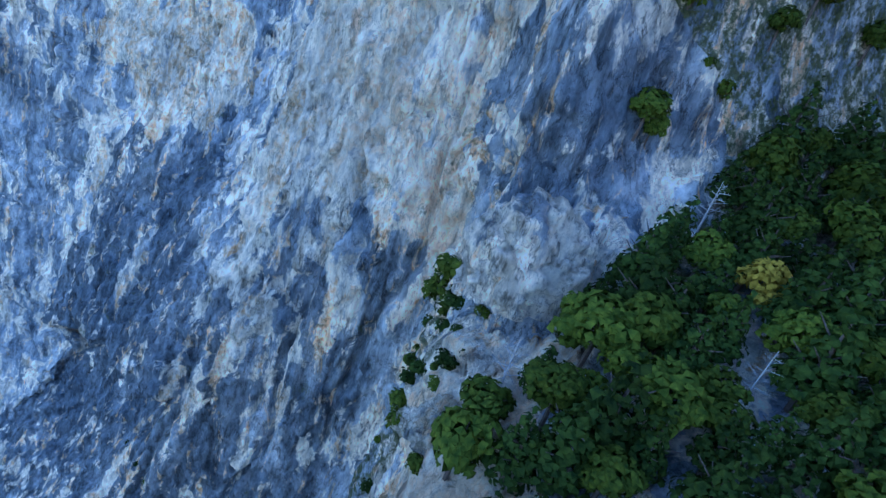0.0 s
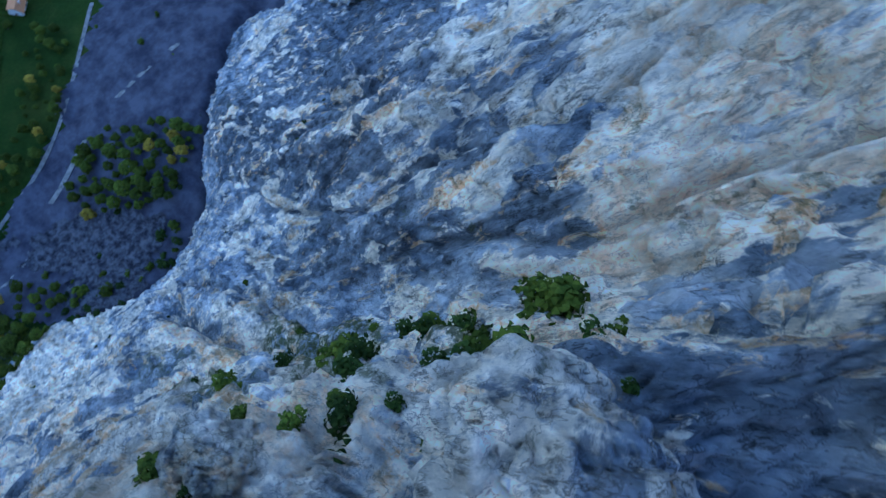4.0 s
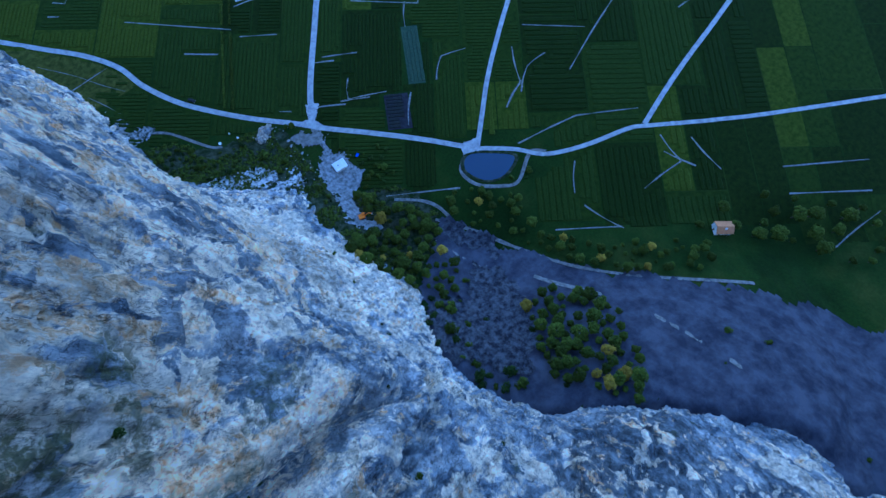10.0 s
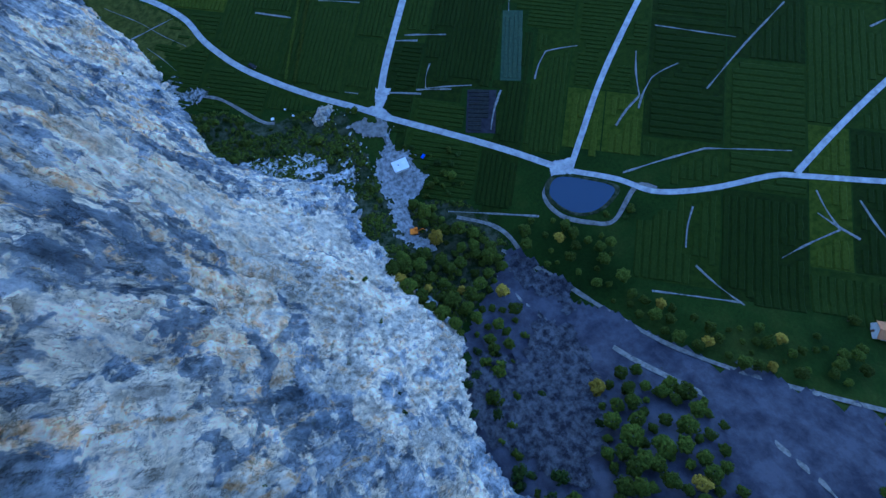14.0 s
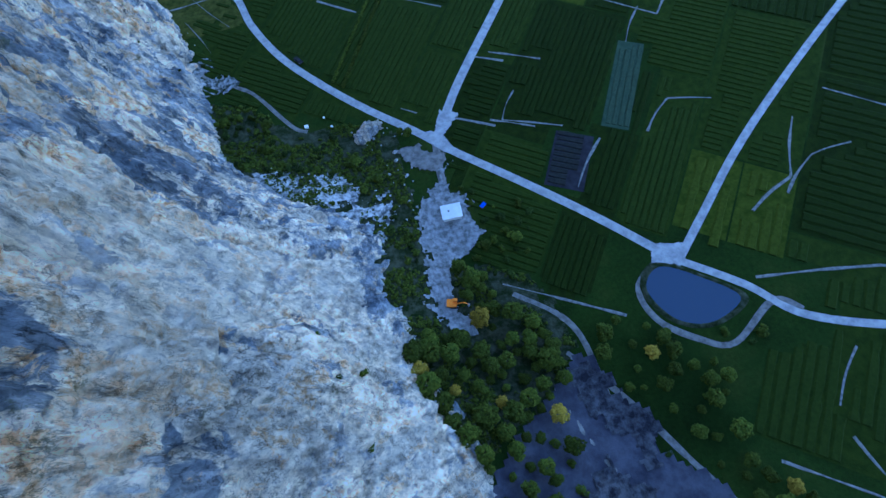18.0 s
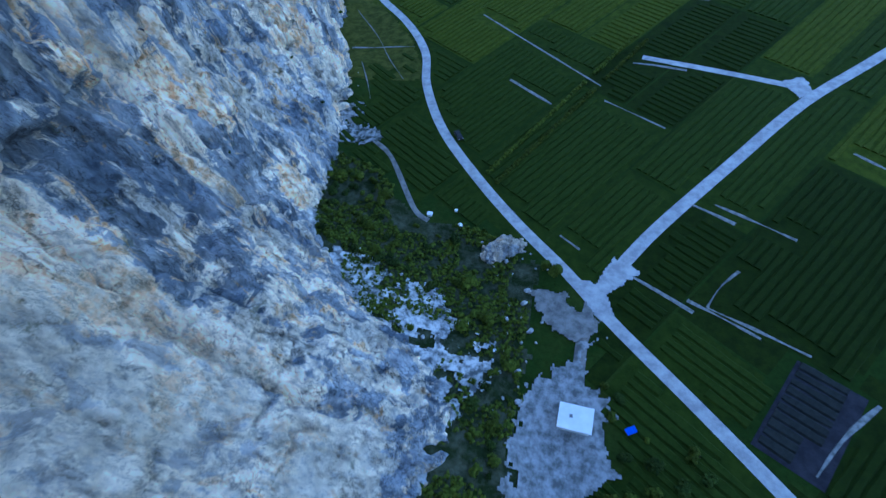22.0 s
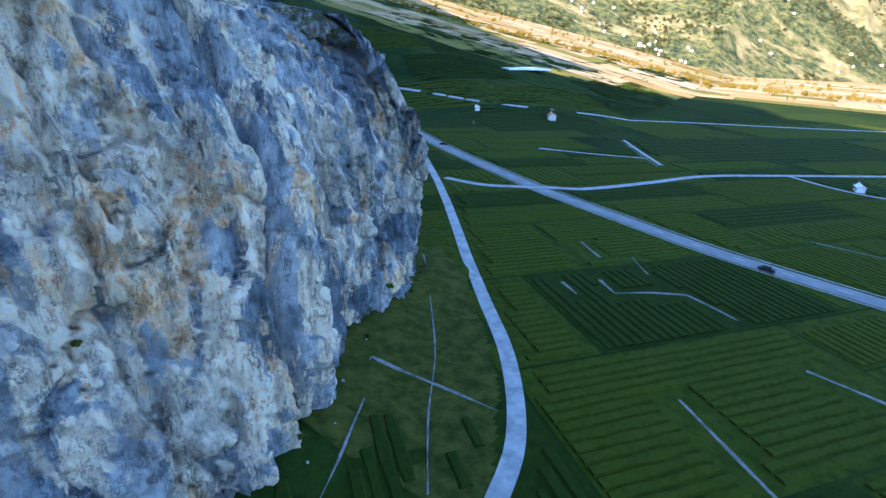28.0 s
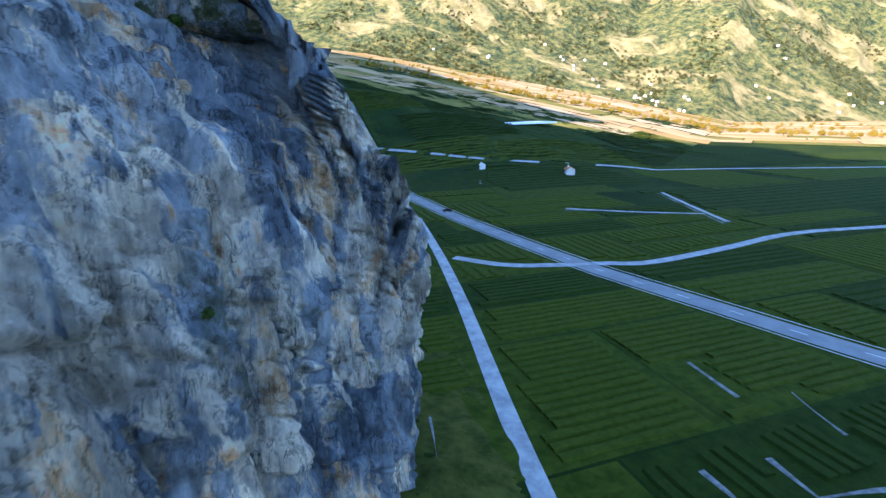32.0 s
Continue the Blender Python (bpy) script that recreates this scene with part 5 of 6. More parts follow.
# woods, groves and shrubs at the foot
LOW = [([(-58, 224), (-60, 210), (-67, 206), (-77, 216), (-88, 240), (-84, 252), (-78, 271), (-66, 281), (-54, 264), (-44, 241), (-44, 228)], 3.7, OAKS, 0.8, "dark wood beside the yard", 41, 1.0),
       ([(-87, 304), (-111, 303), (-118, 328), (-102, 348), (-85, 360), (-71, 330)], 3.7, OAKS, 0.8, "grove on the grey fan", 42, 1.0),
       ([(-103, 231), (-128, 258), (-124, 284), (-145, 310), (-172, 325), (-186, 345), (-165, 347), (-137, 322), (-113, 288), (-95, 242)], 4.2, OAKS, 0.65, "trees between fields and fan", 43, 0.85),
       ([(-181, 340), (-209, 357), (-260, 447), (-315, 519), (-348, 489), (-278, 399), (-225, 341), (-185, 321)], 8.0, OAKS, 1.0, "trees between fields and fan", 44, 0.9),
       ([(11, 114), (-7, 120), (-25, 141), (-39, 144), (-29, 157), (-6, 158), (8, 136)], 3.0, BUSHES, 1.0, "shrubs below the wall", 46, 0.8),
       (SCREE_AREA, 4.6, BUSHES, 0.7, "shrubs on the scree", 47, 0.5),
       ([(-117, 223), (-111, 235), (-119, 250), (-136, 257), (-158, 249), (-156, 245), (-129, 251), (-117, 241)], 3.4, BUSHES, 0.9, "shrubs round the pond", 49, 0.7),
       ([(28, 45), (18, 59), (14, 72), (8, 86), (-3, 106), (5, 109), (14, 94), (21, 68)], 3.2, BUSHES, 0.6, "shrubs below the wall", 50, 0.5),
       ([(-40, 291), (-54, 264), (-68, 283), (-58, 302), (-45, 310), (-55, 331), (-64, 323)], 3.8, BUSHES, 1.5, "shrubs at the gully", 52, 0.75),
       ([(-64, 199), (-72, 177), (-82, 183), (-95, 194), (-87, 211), (-75, 216)], 3.3, BUSHES, 1.1, "shrubs round the yard", 53, 0.8),
       ([(-33, 162), (-41, 168), (-51, 181), (-47, 192), (-52, 207), (-57, 193), (-55, 176), (-43, 157)], 2.9, BUSHES, 1.0, "shrubs round the yard", 54, 0.7),
       (FAN_AREA, 13.0, BUSHES, 0.9, "shrubs on the grey fan", 51, 0.4)]
for poly, gap, kinds, size, group, seed, share in LOW:
    for k, (x, y) in enumerate(scatter(poly, gap, seed)):
        if rng.random() > share or not clear_of_roads(np.array([x]), np.array([y]), 1.5)[0]:
            continue
        if inside(YARD_AREA, np.array([x]), np.array([y]))[0] or inside(LOT_AREA, np.array([x]), np.array([y]))[0]:
            continue
        kind = kinds[k % 4] if kinds is BUSHES or rng.random() < 0.95 else GOLDEN[k % 2]
        plant(kind, x, y, ground_height(x, y)[0], size * rng.uniform(0.45, 1.2), group)
# undergrowth of the scrubby ground
rnd = random.Random(3)
verts, faces = [], []
gx_, gy_ = np.array([(rnd.uniform(-95, 16), rnd.uniform(100, 265)) for k in range(26000)]).T
thick = inside(SCRUB_AREA, gx_, gy_) & (fbm(np.column_stack([gx_ * 0.12, gy_ * 0.12, gx_ * 0]), 4, 81) > -0.12) & ~inside(YARD_AREA, gx_, gy_) & ~inside(LOT_AREA, gx_, gy_)
gx_, gy_ = gx_[thick], gy_[thick]
thick = clear_of_roads(gx_, gy_, 0.6)
gx_, gy_ = gx_[thick][:7000], gy_[thick][:7000]
for x, y, z in zip(gx_.tolist(), gy_.tolist(), ground_height(gx_, gy_).tolist()):
    h = rnd.uniform(0.2, 0.8)
    v, f = leaf_cloud(rnd.randint(0, 999999), [(x, y, z + h * 0.5, 0.7, h)], 5, 0.5)
    n = len(verts)
    verts.extend(v)
    faces.extend(tuple(i + n for i in g) for g in f)
tagged(part("undergrowth", raw_mesh("undergrowth", verts, faces, LEAF)), "low green undergrowth below the wall", "undergrowth", kind="stuff")
plant(OAKS[1], -63.5, 153.5, 0, 0.55, "trees at the crossing")
plant(OAKS[2], -61, 151.5, 0, 0.35, "trees at the crossing")
# two hedges beside the double path
for off in (-2.2, 2.2):
    lobes, verts, faces = [], [], []
    for k in range(60):
        w = k / 59
        x, y = -86.6 + 44.8 * w - 0.86 * off, 56.0 + 70.3 * w + 0.52 * off
        if clear_of_roads(np.array([x]), np.array([y]), 1.0)[0]:
            lobes.append((x, y, 0.6, rng.uniform(0.6, 0.9), rng.uniform(0.6, 0.9)))
            limb(verts, faces, (x, y, -0.2), (x, y, 0.8), 0.05, 0.02, 4)
    base = new("hedge")
    part("stem", raw_mesh("stem", verts, faces, BARK), base)
    verts, faces = leaf_cloud(int(60 + off), lobes, 1700, 0.36)
    part("foliage", raw_mesh("foliage", verts, faces, LEAF), base)
    tagged(base, "long low green hedge between the vineyards", "hedge", "double hedge")
# sunlit trees along the river, far across the valley
rng = random.Random(8)
verts, faces = [], []


def far_tree(x, y, z, height, seed):
    r = height * 0.42
    limb(verts, faces, (x, y, z - 1), (x, y, z + height * 0.6), 0.3, 0.1, 4)
    v, f = leaf_cloud(seed, [(x, y, z + height * 0.6, r, height * 0.36), (x + r * 0.5, y, z + height * 0.45, r * 0.7, height * 0.25), (x - r * 0.4, y + r * 0.4, z + height * 0.5, r * 0.7, height * 0.25)], 90, height * 0.11)
    n = len(verts)
    verts.extend(v)
    faces.extend(tuple(i + n for i in g) for g in f)


for k in range(230):
    w = k / 229
    tx = 620 - 920 * w + rng.uniform(-12, 12)
    ty = -830 + 0.35 * max(tx - 50, 0) + 30 * math.sin(w * 9) + rng.uniform(-22, 22)
    far_tree(tx, ty, ground_height(tx, ty, False)[0], rng.uniform(5, 10), k)
for k in range(200):
    tx, ty = rng.uniform(-450, 700), rng.uniform(-1230, -680)
    far_tree(tx, ty, ground_height(tx, ty, False)[0], rng.uniform(4, 9), 300 + k)
tagged(part("river_woods", raw_mesh("river_woods", verts, faces, AUTUMN)), "golden autumn trees along the far river", "trees", kind="stuff")
verts, faces = [], []
for k in range(4200):
    c = rng.uniform(0, 1)
    i = int(len(hx) * (0.32 + 0.36 * rng.random()))
    j = int(len(hy) * 0.55 * rng.random() ** 1.3)
    if value_noise(np.array([[HX[i, j] * 0.012, HY[i, j] * 0.012, 0.5]]), 9)[0] < -0.05:
        continue
    far_tree(HX[i, j] + rng.uniform(-6, 6), HY[i, j] + rng.uniform(-4, 4), HZ[i, j], rng.uniform(5, 10), 900 + k)
tagged(part("hill_woods", raw_mesh("hill_woods", verts, faces, HAZY_HILL_LEAF)), "scattered woods on the far mountainside", "trees", kind="stuff")

# ---- stones ----
def stone_mesh(seed, flat=0.7):
    rnd = random.Random(seed)
    bm = bmesh.new()
    bmesh.ops.create_icosphere(bm, subdivisions=2, radius=1.0)
    axes = [Vector((rnd.gauss(0, 1), rnd.gauss(0, 1), rnd.gauss(0, 1))).normalized() for k in range(9)]
    cuts = [rnd.uniform(0.5, 0.85) for a in axes]
    for v in bm.verts:
        for a, c in zip(axes, cuts):
            over = v.co.dot(a) - c
            if over > 0:
                v.co -= a * over * 0.9
        v.co.z *= flat
    me = bpy.data.meshes.new("boulder")
    bm.to_mesh(me)
    bm.free()
    me.materials.append(STONE)
    return me


STONE = plain_material("broken_limestone", (0.20, 0.20, 0.21), (0.52, 0.52, 0.50), 0.8, 0.95, 0.8, 0.15, 0.38, 0.62)
STONES = [stone_mesh(k) for k in range(7)]


def stones(poly, gap, low, high, seed, group, label="pale broken limestone boulder", limit=300):
    for k, (x, y) in enumerate(scatter(poly, gap, seed)[:limit]):
        ob = part("boulder", STONES[k % 7])
        s = low + (high - low) * rng.random() ** 3
        ob.matrix_basis = pose(x, y, ground_height(x, y)[0] + 0.25 * s + 0.1, rng.uniform(-20, 20), rng.uniform(-20, 20), rng.uniform(0, 360)) @ Matrix.Diagonal((s, s * rng.uniform(0.6, 1), s, 1))
        tagged(ob, label, "boulder", group)


stones(SCREE_AREA, 1.9, 0.15, 1.1, 61, "boulders of the scree")
stones([(-43, 145), (-54, 143), (-62, 152), (-49, 155)], 2.2, 0.3, 1.1, 62, "boulders heaped by the road")
stones([(26, 49), (15, 61), (8, 77), (-1, 94), (3, 101), (15, 86), (24, 66)], 5.0, 0.2, 0.6, 63, "boulders below the wall")
stones([(-55, 155), (-62, 165), (-57, 193), (-51, 192), (-51, 169)], 3.0, 0.4, 1.2, 64, "boulders round the yard")

# rounded knobs of bare rock
def rock_knob(name, centre, size, turn, kind, seed, label):
    ku, kv = np.meshgrid(np.linspace(0, 2 * math.pi, 110), np.linspace(0, 0.5 * math.pi, 50), indexing="ij")
    unit = np.stack([np.cos(ku) * np.cos(kv), np.sin(ku) * np.cos(kv), np.sin(kv)], -1)
    kp = (unit * np.array(size)) @ np.array(Matrix.Rotation(radians(turn), 3, "Z")).T + np.array(centre)
    kq = kp.reshape(-1, 3)
    scale = min(size[:2]) / 7.5
    slabs, gap = cell_noise(kq * 0.20 / scale + fbm(kq * 0.2 / scale, 3, seed)[:, None] * 0.8, seed)
    small, gap2 = cell_noise(kq * 0.55 / scale, seed + 1)
    rough = fbm(kq * 0.10 / scale, 3, seed) * 2.6 + slabs * 1.3 - np.exp(-gap / 0.06) * 0.9 + small * 0.5 - np.exp(-gap2 / 0.08) * 0.4 + fbm(kq * 0.6, 4, seed) * 0.7
    kp = kp + unit * (rough * scale).reshape(ku.shape)[:, :, None]
    kp[-1] = kp[0]
    kp[:, -1] = kp[:, -1].mean(0)
    ob = part(name, grid_mesh(name, kp, ROCK, flip=True))
    kinds = ob.data.color_attributes.new("rock_tone", "FLOAT_COLOR", "POINT")
    kinds.data.foreach_set("color", np.tile(np.array(kind, np.float32), len(kq)))
    return tagged(ob, label, "rock", kind="structure")


rock_knob("rock_knob", (12, 296, 252), (10, 5, 13), -12, (0.75, 0.0, 0.0, 0.0), 5, "rounded knob of pale fissured limestone above the couloir")
rock_knob("rock_knob", (1, 285, 241), (4, 3.2, 4), 30, (0.8, 0.3, 0.0, 0.3), 15, "pale block of limestone on the edge of the shelf")
rock_knob("rock_outcrop", (-50, 147, -1), (6, 4, 4), 25, (0.8, 0.05, 0.0, 0.0), 25, "heap of pale broken rock beside the road")

# ---- the sunny plain beyond the shadow ----
rng = random.Random(77)
lines = [-380.0 - 46 * k for k in range(30)]
for j, (near_y, far_y) in enumerate(zip(lines, lines[1:])):
    x0 = -700.0 + rng.uniform(0, 60)
    while x0 < 1000:
        w = 84 * rng.uniform(0.6, 1.5)
        # sun-coloured fields begin at the shadow's edge, the darker olive ones first
        edge = -600 + 0.95 * min(max(x0 + w / 2 - 20, 0), 210)
        if -1250 - 1.1 * min(max(120 - x0, 0), 560) < (near_y + far_y) / 2 < edge:
            kind = 2 if (near_y + far_y) / 2 > edge - 40 else rng.choice([0, 0, 0, 1, 1, 2, 3])
            gx_, gy_ = np.meshgrid(np.linspace(x0, x0 + w - 1.5, 4), np.linspace(far_y + 0.8, near_y - 0.8, 3), indexing="ij")
            gz_ = ground_height(gx_.ravel(), gy_.ravel()).reshape(gx_.shape) + 0.5
            me = grid_mesh("field", np.stack([gx_, gy_, gz_], -1), SUN_GOLDS[kind], False)
            tagged(part("field", me), "%s field on the sunlit valley plain" % ("straw-yellow", "ochre", "olive-gold", "pale stubble")[kind], "field", "fields of the sunny plain")
        x0 += w

# ---- houses ----
PLASTER = plain_material("white_plaster", (0.62, 0.61, 0.58), (0.80, 0.79, 0.76), 0.6, 0.9, 0.2, 0.02)
TILES = plain_material("orange_tiles", (0.42, 0.17, 0.07), (0.62, 0.30, 0.14), 1.5, 0.85, 0.5, 0.05)
SLATE = plain_material("grey_roof", (0.16, 0.16, 0.17), (0.28, 0.28, 0.29), 1.2, 0.8, 0.3, 0.04)
SHEETING = plain_material("white_sheeting", (0.72, 0.73, 0.74), (0.85, 0.86, 0.87), 0.5, 0.5, 0.1, 0.02)
PANE = plain_material("dark_window_glass", (0.02, 0.025, 0.03), (0.05, 0.055, 0.06), 2.0, 0.15, 0.0)
TIMBER = plain_material("brown_timber", (0.10, 0.06, 0.035), (0.20, 0.13, 0.08), 2.0, 0.85, 0.3, 0.02)


def box(name, a, c, material, parent, bevel=0.0, label=""):
    bm = bmesh.new()
    bmesh.ops.create_cube(bm, size=1.0)
    for v in bm.verts:
        v.co = Vector([(a[k] + c[k]) / 2 + v.co[k] * (c[k] - a[k]) for k in range(3)])
    if bevel:
        bmesh.ops.bevel(bm, geom=bm.edges[:], offset=bevel, segments=2, affect="EDGES")
    me = bpy.data.meshes.new(name)
    bm.to_mesh(me)
    bm.free()
    me.materials.append(material)
    return part(name, me, parent, label)


def house(at, size, turn, roof, label, name="house", wall_mat=None, group="", category="house"):
    w, l, h = size
    base = new(name)
    wall_mat = wall_mat or PLASTER
    verts = [(-w / 2, -l / 2, -1), (w / 2, -l / 2, -1), (w / 2, l / 2, -1), (-w / 2, l / 2, -1), (-w / 2, -l / 2, h), (w / 2, -l / 2, h), (w / 2, l / 2, h), (-w / 2, l / 2, h), (0, -l / 2, h + w * 0.28), (0, l / 2, h + w * 0.28)]
    part("wall", raw_mesh("wall", verts, [(0, 1, 5, 8, 4), (1, 2, 6, 5), (2, 3, 7, 9, 6), (3, 0, 4, 7), (4, 8, 9, 7), (5, 6, 9, 8)], wall_mat), base)
    o, t = 0.45, 0.22
    for s in (-1, 1):
        e, r = (s * (w / 2 + o), h - 0.56 * o), (0, h + w * 0.28)
        verts = [(e[0], -l / 2 - o, e[1] + 0.06), (r[0], -l / 2 - o, r[1] + 0.06), (r[0], l / 2 + o, r[1] + 0.06), (e[0], l / 2 + o, e[1] + 0.06)]
        verts += [(x, y, z + t) for x, y, z in verts]
        part("roof", raw_mesh("roof", verts, [(0, 1, 2, 3), (4, 7, 6, 5), (0, 4, 5, 1), (1, 5, 6, 2), (2, 6, 7, 3), (3, 7, 4, 0)], roof), base)
    box("chimney", (w * 0.16, -0.4, h), (w * 0.16 + 0.7, 0.4, h + w * 0.28 + 0.9), wall_mat, base)
    for s in (-1, 1):
        for k in range(max(2, int(l / 3))):
            y = -l / 2 + (k + 0.5) * l / max(2, int(l / 3))
            for z in ([1.0, 3.7] if h > 4.5 else [1.0]):
                box("window", (s * w / 2 - 0.05, y - 0.5, z), (s * w / 2 + 0.05, y + 0.5, z + 1.3), PANE, base)
    box("door", (-0.5, -l / 2 - 0.06, 0), (0.5, -l / 2 + 0.06, 2.1), TIMBER, base)
    base.matrix_basis = pose(*at, 0, 0, turn)
    return tagged(base, label, category, group)


house((97, -232, ground_height(97, -232, False)[0]), (5, 6, 3.0), 30, TILES, "white house with an orange tiled roof by the road")
house((-101, -127, 0), (4, 5, 2.6), 20, TILES, "small white house with an orange tiled roof in the vineyards")
house((-195, 341, ground_height(-195, 341, False)[0]), (6, 8, 3.8), 50, TILES, "white house with a red tiled roof among trees")
for x, y, turn in ((-72, -160, 10), (148, -216, 35), (-152, -350, 20), (-177, -371, 25), (-330, -95, 5)):
    house((x, y, ground_height(x, y, False)[0]), (3.2, 4.2, 2.3), turn, SHEETING, "small white shed in the vineyards", "shed", SHEETING, "sheds of the valley", "shed")


def hill_point(hx_, part_up):
    i = int(np.argmin(np.abs(hx - hx_)))
    j = int(part_up * (len(hy) - 1))
    return HX[i, j], HY[i, j], HZ[i, j]


rng = random.Random(5)
for k in range(44):
    c = rng.choice([(-200, 0.10), (100, 0.16), (350, 0.06), (-60, 0.30), (480, 0.2), (220, 0.04), (-400, 0.2), (700, 0.12)])
    x, y, z = hill_point(c[0] + rng.gauss(0, 60), min(max(c[1] + rng.gauss(0, 0.025), 0.01), 0.9))
    house((x, y, z), (5, 7, 4), rng.uniform(0, 180), TILES if rng.random() < 0.3 else SLATE, "pale hamlet house on the far mountainside", "house", None, "houses of the hamlets")

# long white covers over crops
for a, c, w in (((200, -352), (178, -404), 26),):
    mid = ((a[0] + c[0]) / 2, (a[1] + c[1]) / 2)
    L = math.hypot(a[0] - c[0], a[1] - c[1])
    g = np.linspace(0, math.pi, 14)
    xs = np.linspace(-L / 2, L / 2, 20)
    base = new("crop_cover")
    for k in range(6):
        tunnel = np.stack([np.column_stack([np.full(14, x), (k - 2.5) * w / 6 + np.cos(g) * w / 12.4, np.sin(g) * 1.6]) for x in xs])
        part("tunnel", grid_mesh("tunnel", tunnel, SHEETING), base)
    base.matrix_basis = pose(mid[0], mid[1], ground_height(mid[0], mid[1], False)[0] + 0.4, 0, 0, math.degrees(math.atan2(a[1] - c[1], a[0] - c[0])))
    tagged(base, "long white plastic tunnels over a crop", "greenhouse", "crop tunnels")

# ---- the yard: hut, digger, tank, pond ----
hut = new("hut")
box("wall", (-3.0, -2.2, -0.4), (3.0, 2.2, 2.5), PLASTER, hut)
roof = box("roof", (-3.4, -2.6, 2.5), (3.4, 2.6, 2.75), SHEETING, hut, 0.05, "flat white metal roof")
for k in range(9):
    box("seam", (-3.3 + k * 0.82, -2.58, 2.75), (-3.25 + k * 0.82, 2.58, 2.80), SHEETING, roof)
box("vent", (0.6, -0.4, 2.75), (1.2, 0.2, 3.05), SLATE, roof)
box("door", (-0.5, -2.26, -0.1), (0.5, -2.18, 2.0), TIMBER, hut)
for x in (-1.8, 1.8):
    box("window", (x - 0.5, -2.25, 0.9), (x + 0.5, -2.18, 1.8), PANE, hut)
hut.matrix_basis = pose(-69.0, 188.0, ground_height(-69.0, 188.0)[0] + 0.4, 0, 0, -6)
tagged(hut, "white hut with a flat metal roof on the gravel yard", "hut")

ORANGE = plain_material("orange_paint", (0.80, 0.20, 0.02), (0.95, 0.32, 0.04), 2.0, 0.45, 0.1, 0.01)
RUBBER = plain_material("black_rubber", (0.02, 0.02, 0.02), (0.05, 0.05, 0.05), 4.0, 0.8, 0.3, 0.01)
STEEL = plain_material("grey_steel", (0.18, 0.18, 0.18), (0.32, 0.32, 0.32), 3.0, 0.5, 0.2, 0.01)
digger = new("excavator")
for s in (-1, 1):
    track = box("track", (-1.9, s * 1.1 - 0.28, 0.0), (1.9, s * 1.1 + 0.28, 0.75), RUBBER, digger, 0.22)
    for k in range(5):
        box("roller", (-1.5 + k * 0.7, s * 1.1 - 0.31, 0.18), (-1.15 + k * 0.7, s * 1.1 + 0.31, 0.5), STEEL, track, 0.08)
box("turntable", (-0.8, -0.8, 0.7), (0.8, 0.8, 1.0), STEEL, digger, 0.05)
body = box("body", (-2.1, -1.2, 1.0), (1.0, 1.2, 2.1), ORANGE, digger, 0.12)
box("counterweight", (-2.5, -1.15, 1.05), (-2.1, 1.15, 1.9), STEEL, body, 0.1)
cab = box("cab", (-0.2, 0.25, 2.1), (1.2, 1.2, 3.2), ORANGE, digger, 0.08)
box("window", (1.17, 0.35, 2.3), (1.23, 1.1, 3.05), PANE, cab)
box("window", (0.0, 1.17, 2.4), (1.0, 1.23, 3.05), PANE, cab)
for a, c, r, name in (((0.9, -0.2, 1.7), (3.2, -0.2, 3.9), 0.26, "boom"), ((3.2, -0.2, 3.9), (4.6, -0.2, 1.6), 0.2, "arm")):
    verts, faces = [], []
    limb(verts, faces, a, c, r, r * 0.8, 4)
    part(name, raw_mesh(name, verts, faces, ORANGE), digger)
box("bucket", (4.2, -0.7, 0.7), (5.0, 0.3, 1.6), STEEL, digger, 0.12)
digger.matrix_basis = pose(-60.4, 218.4, ground_height(-60.4, 218.4)[0] + 0.4, 0, 0, 160)
tagged(digger, "orange tracked excavator standing on the gravel yard", "excavator")

BLUE = plain_material("blue_tarpaulin", (0.02, 0.06, 0.45), (0.05, 0.12, 0.65), 2.0, 0.5, 0.3, 0.03)
tank = new("tarpaulin_stack")
box("stack", (-1.0, -0.6, -0.2), (1.0, 0.6, 0.9), TIMBER, tank, 0.05)
box("tarpaulin", (-1.1, -0.7, 0.9), (1.1, 0.7, 1.0), BLUE, tank, 0.05)
tank.matrix_basis = pose(-79.8, 188.4, ground_height(-79.8, 188.4)[0] + 0.1, 0, 0, 30)
tagged(tank, "stack under a bright blue tarpaulin beside the yard", "stack")
for x, y, s in ((-29, 137, 1.3), (-38, 140, 1.0), (-36, 135, 0.8)):
    crate = new("crate")
    box("box", (-0.5, -0.4, -0.1), (0.5, 0.4, 0.7), SHEETING, crate, 0.03)
    box("lid", (-0.54, -0.44, 0.7), (0.54, 0.44, 0.78), SHEETING, crate, 0.02)
    crate.matrix_basis = pose(x, y, ground_height(x, y)[0], 0, 0, 25 * x) @ Matrix.Diagonal((s, s, s, 1))
    tagged(crate, "white plastic crate at the edge of the scrub", "crate", "crates by the lane")

m_, t_, b_ = material("pond_water", 0.08)
b_.inputs["Base Color"].default_value = (0.03, 0.05, 0.09, 1)
b_.inputs["Specular IOR Level"].default_value = 0.5
bumped(t_, b_, noise_out(t_, 1.5, 4, 0.6), 0.08, 0.02)
WATER = m_
POND = [(-125, 226), (-118, 231), (-121, 241), (-128, 246), (-136, 246), (-143, 242), (-136, 234)]
ring = catmull(np.array(POND + POND[:3], float), np.linspace(1, len(POND) + 1, 60))[:-1]
mid = ring.mean(0)
bank = [np.column_stack([mid + (ring - mid) * k, np.full(len(ring), z)]) for k, z in ((1.16, 0.05), (1.06, 0.45), (0.97, 0.12))]
bank = np.stack([np.vstack([b, b[:1]]) for b in bank], 0)
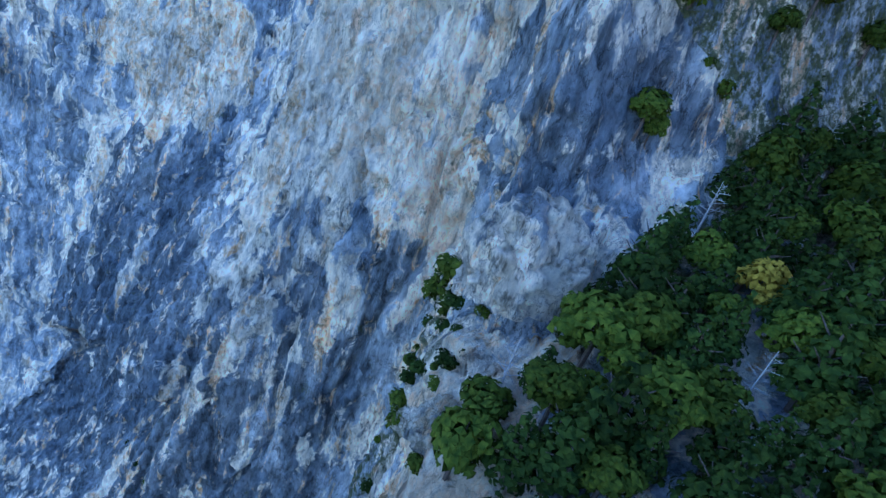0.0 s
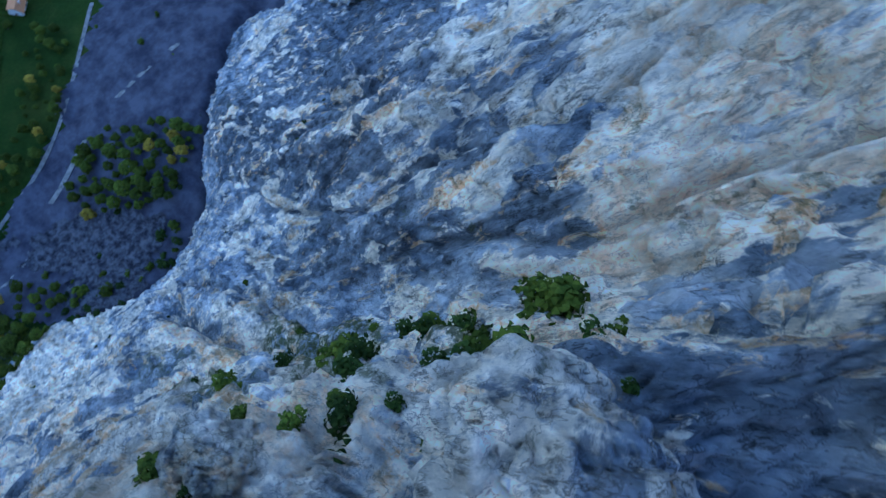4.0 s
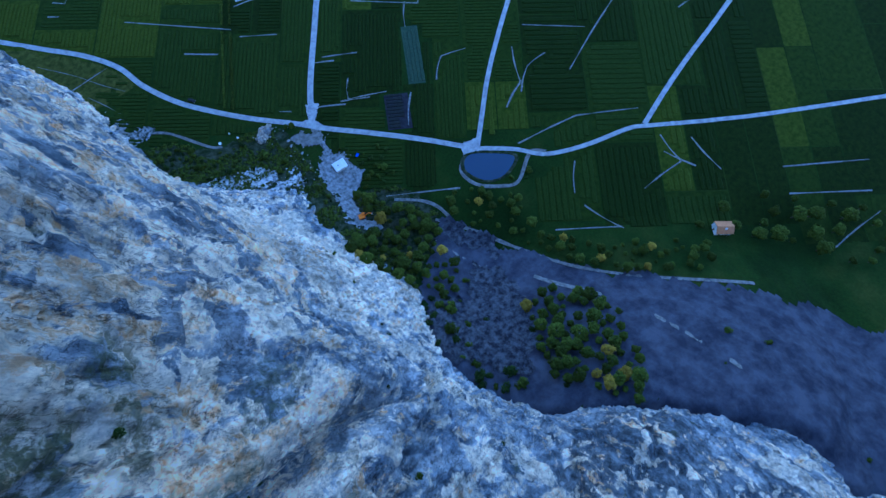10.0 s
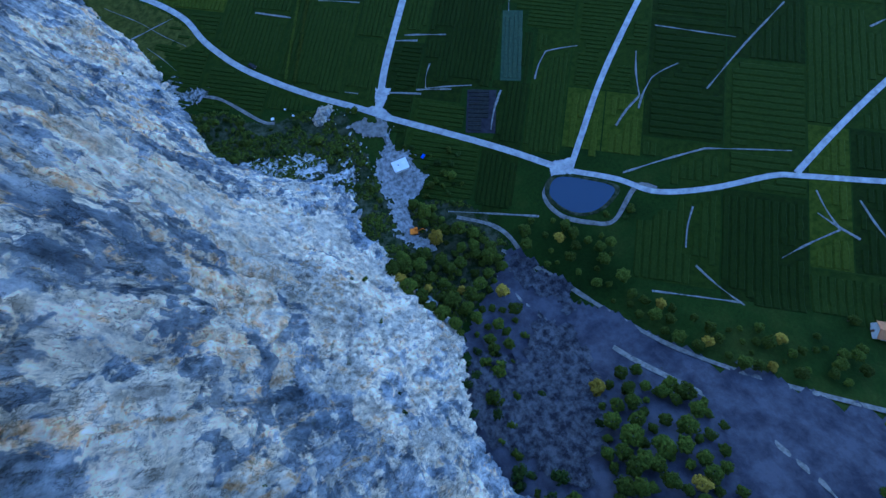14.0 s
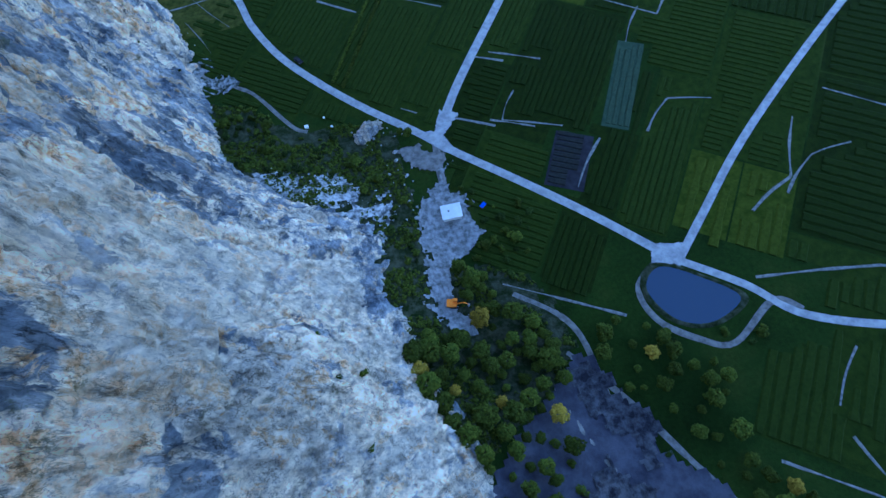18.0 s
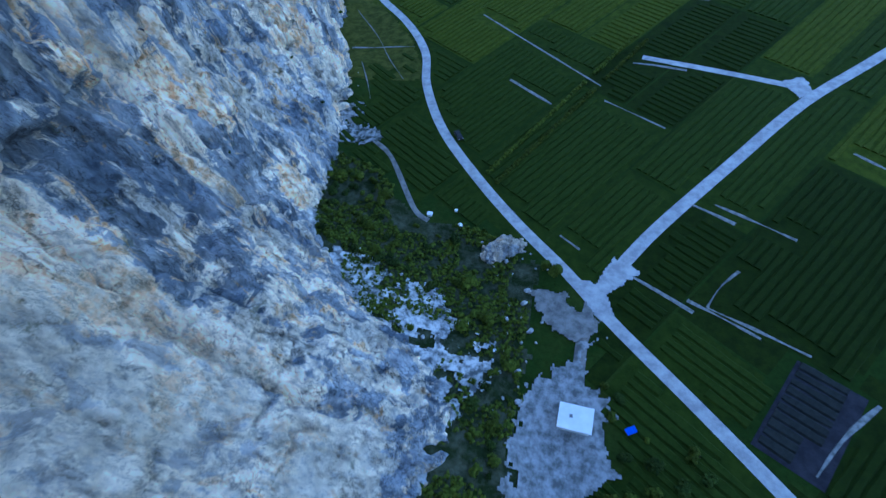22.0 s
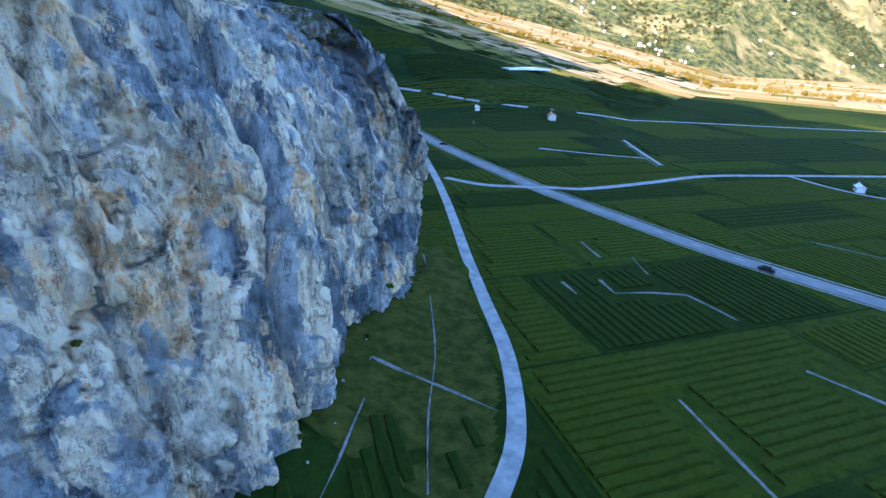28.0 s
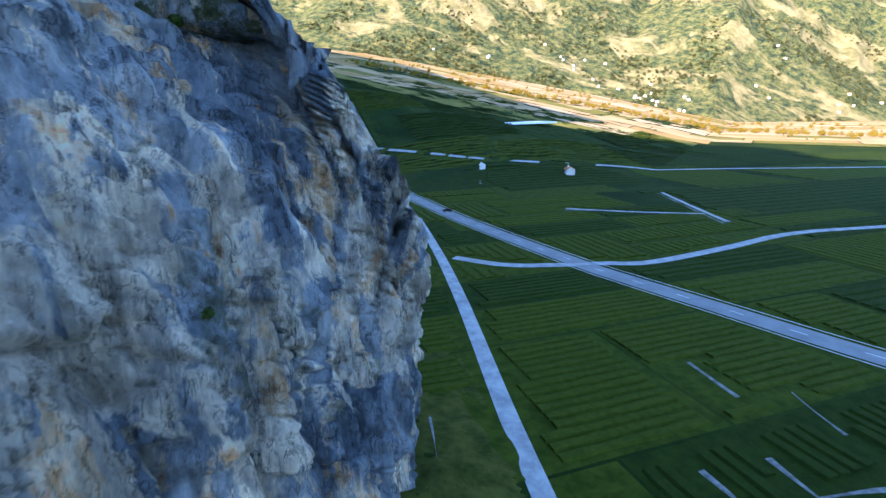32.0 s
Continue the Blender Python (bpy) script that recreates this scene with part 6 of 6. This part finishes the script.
tagged(part("pond_bank", grid_mesh("pond_bank", bank, SCRUB, flip=True)), "low dark bank round the pond", "bank", kind="structure")
verts = [(mid[0], mid[1], 0.2)] + [(x, y, 0.2) for x, y in mid + (ring - mid) * 1.02]
tagged(part("pond", raw_mesh("pond", verts, [(0, k, k % (len(verts) - 1) + 1) for k in range(1, len(verts))], WATER)), "small blue pond beside the road", "pond", kind="structure")

# ---- cars and road markings ----
PAINTS = {"dark": plain_material("dark_car_paint", (0.02, 0.02, 0.025), (0.04, 0.04, 0.045), 2.0, 0.3, 0.0), "white": plain_material("white_car_paint", (0.7, 0.7, 0.7), (0.8, 0.8, 0.8), 2.0, 0.3, 0.0),
          "red": plain_material("red_car_paint", (0.35, 0.03, 0.02), (0.45, 0.05, 0.03), 2.0, 0.3, 0.0)}


def car(at, turn, paint):
    base = new("car")
    body = box("body", (-2.1, -0.85, 0.35), (2.1, 0.85, 0.95), PAINTS[paint], base, 0.14)
    bm = bmesh.new()
    bmesh.ops.create_cube(bm, size=1.0)
    for v in bm.verts:
        v.co = Vector((v.co.x * (2.5 if v.co.z < 0 else 1.6) - 0.15, v.co.y * (1.6 if v.co.z < 0 else 1.3), 1.2 + v.co.z * 0.5))
    bmesh.ops.bevel(bm, geom=bm.edges[:], offset=0.06, segments=2, affect="EDGES")
    me = bpy.data.meshes.new("cabin")
    bm.to_mesh(me)
    bm.free()
    me.materials.append(PANE)
    cabin = part("cabin", me, base, "dark glass cabin")
    box("roof", (-0.9, -0.62, 1.43), (0.6, 0.62, 1.48), PAINTS[paint], cabin, 0.02)
    for x in (-1.3, 1.3):
        for y in (-0.85, 0.85):
            verts, faces = [], []
            limb(verts, faces, (x, y - 0.1, 0.32), (x, y + 0.1, 0.32), 0.32, 0.32, 14)
            faces.append(tuple(range(13, -1, -1)))
            tyre = part("wheel", raw_mesh("wheel", verts, faces, RUBBER), base)
            verts, faces = [], []
            limb(verts, faces, (x, y - 0.11, 0.32), (x, y + 0.11, 0.32), 0.18, 0.18, 10)
            faces.append(tuple(range(9, -1, -1)))
            part("rim", raw_mesh("rim", verts, faces, STEEL), tyre)
    for y in (-0.6, 0.6):
        box("headlight", (2.06, y - 0.18, 0.62), (2.13, y + 0.18, 0.78), SHEETING, base, 0.02)
    base.matrix_basis = pose(*at, 0, 0, turn)
    tagged(base, "%s car on the road" % paint, "car", "cars on the roads")


car((-41.1, -31.5, 0.2), 172, "dark")
car((107.9, -108.3, 0.2), 22, "dark")
car((-71.8, -19.8, 0.2), 0, "red")
car((-32.0, 105.8, 0.05), 120, "dark")
car((84.0, -289.0, 0.2), 42, "white")
LINE = plain_material("white_road_paint", (0.62, 0.62, 0.60), (0.78, 0.78, 0.76), 1.0, 0.8, 0.1, 0.01)
width, mat, pts = ROADS["highway"]
for shift in (-4.4, 4.4):
    tagged(part("edge_line", strip("edge_line", pts, 0.22, LINE, 0.25, 4.0, shift)), "white painted line along the asphalt road", "road marking", kind="structure")
line = curve_points(pts, 3.0)
for k in range(0, len(line) - 1, 4):
    a, c = line[k], line[k + 1]
    if -320 < a[0] < 260:
        tagged(part("lane_dash", strip("lane_dash", [tuple(a), tuple((a + c) / 2), tuple(c)], 0.2, LINE, 0.25, 1.5)), "white painted dash on the asphalt road", "road marking", "lane dashes", kind="structure")
# pale aprons where roads meet
for pts in ([(-67, 153), (-73, 164), (-78, 166), (-76, 157), (-83, 151), (-77, 146), (-73, 154)], [(-134, 83), (-129, 86), (-126, 78), (-132, 76)], [(-126, 218), (-123, 224), (-131, 228), (-135, 221)]):
    tagged(cover("road_apron", pts, CONCRETE, 0.205, 0.4, 1.0), "pale apron where the roads meet", "road", kind="structure")
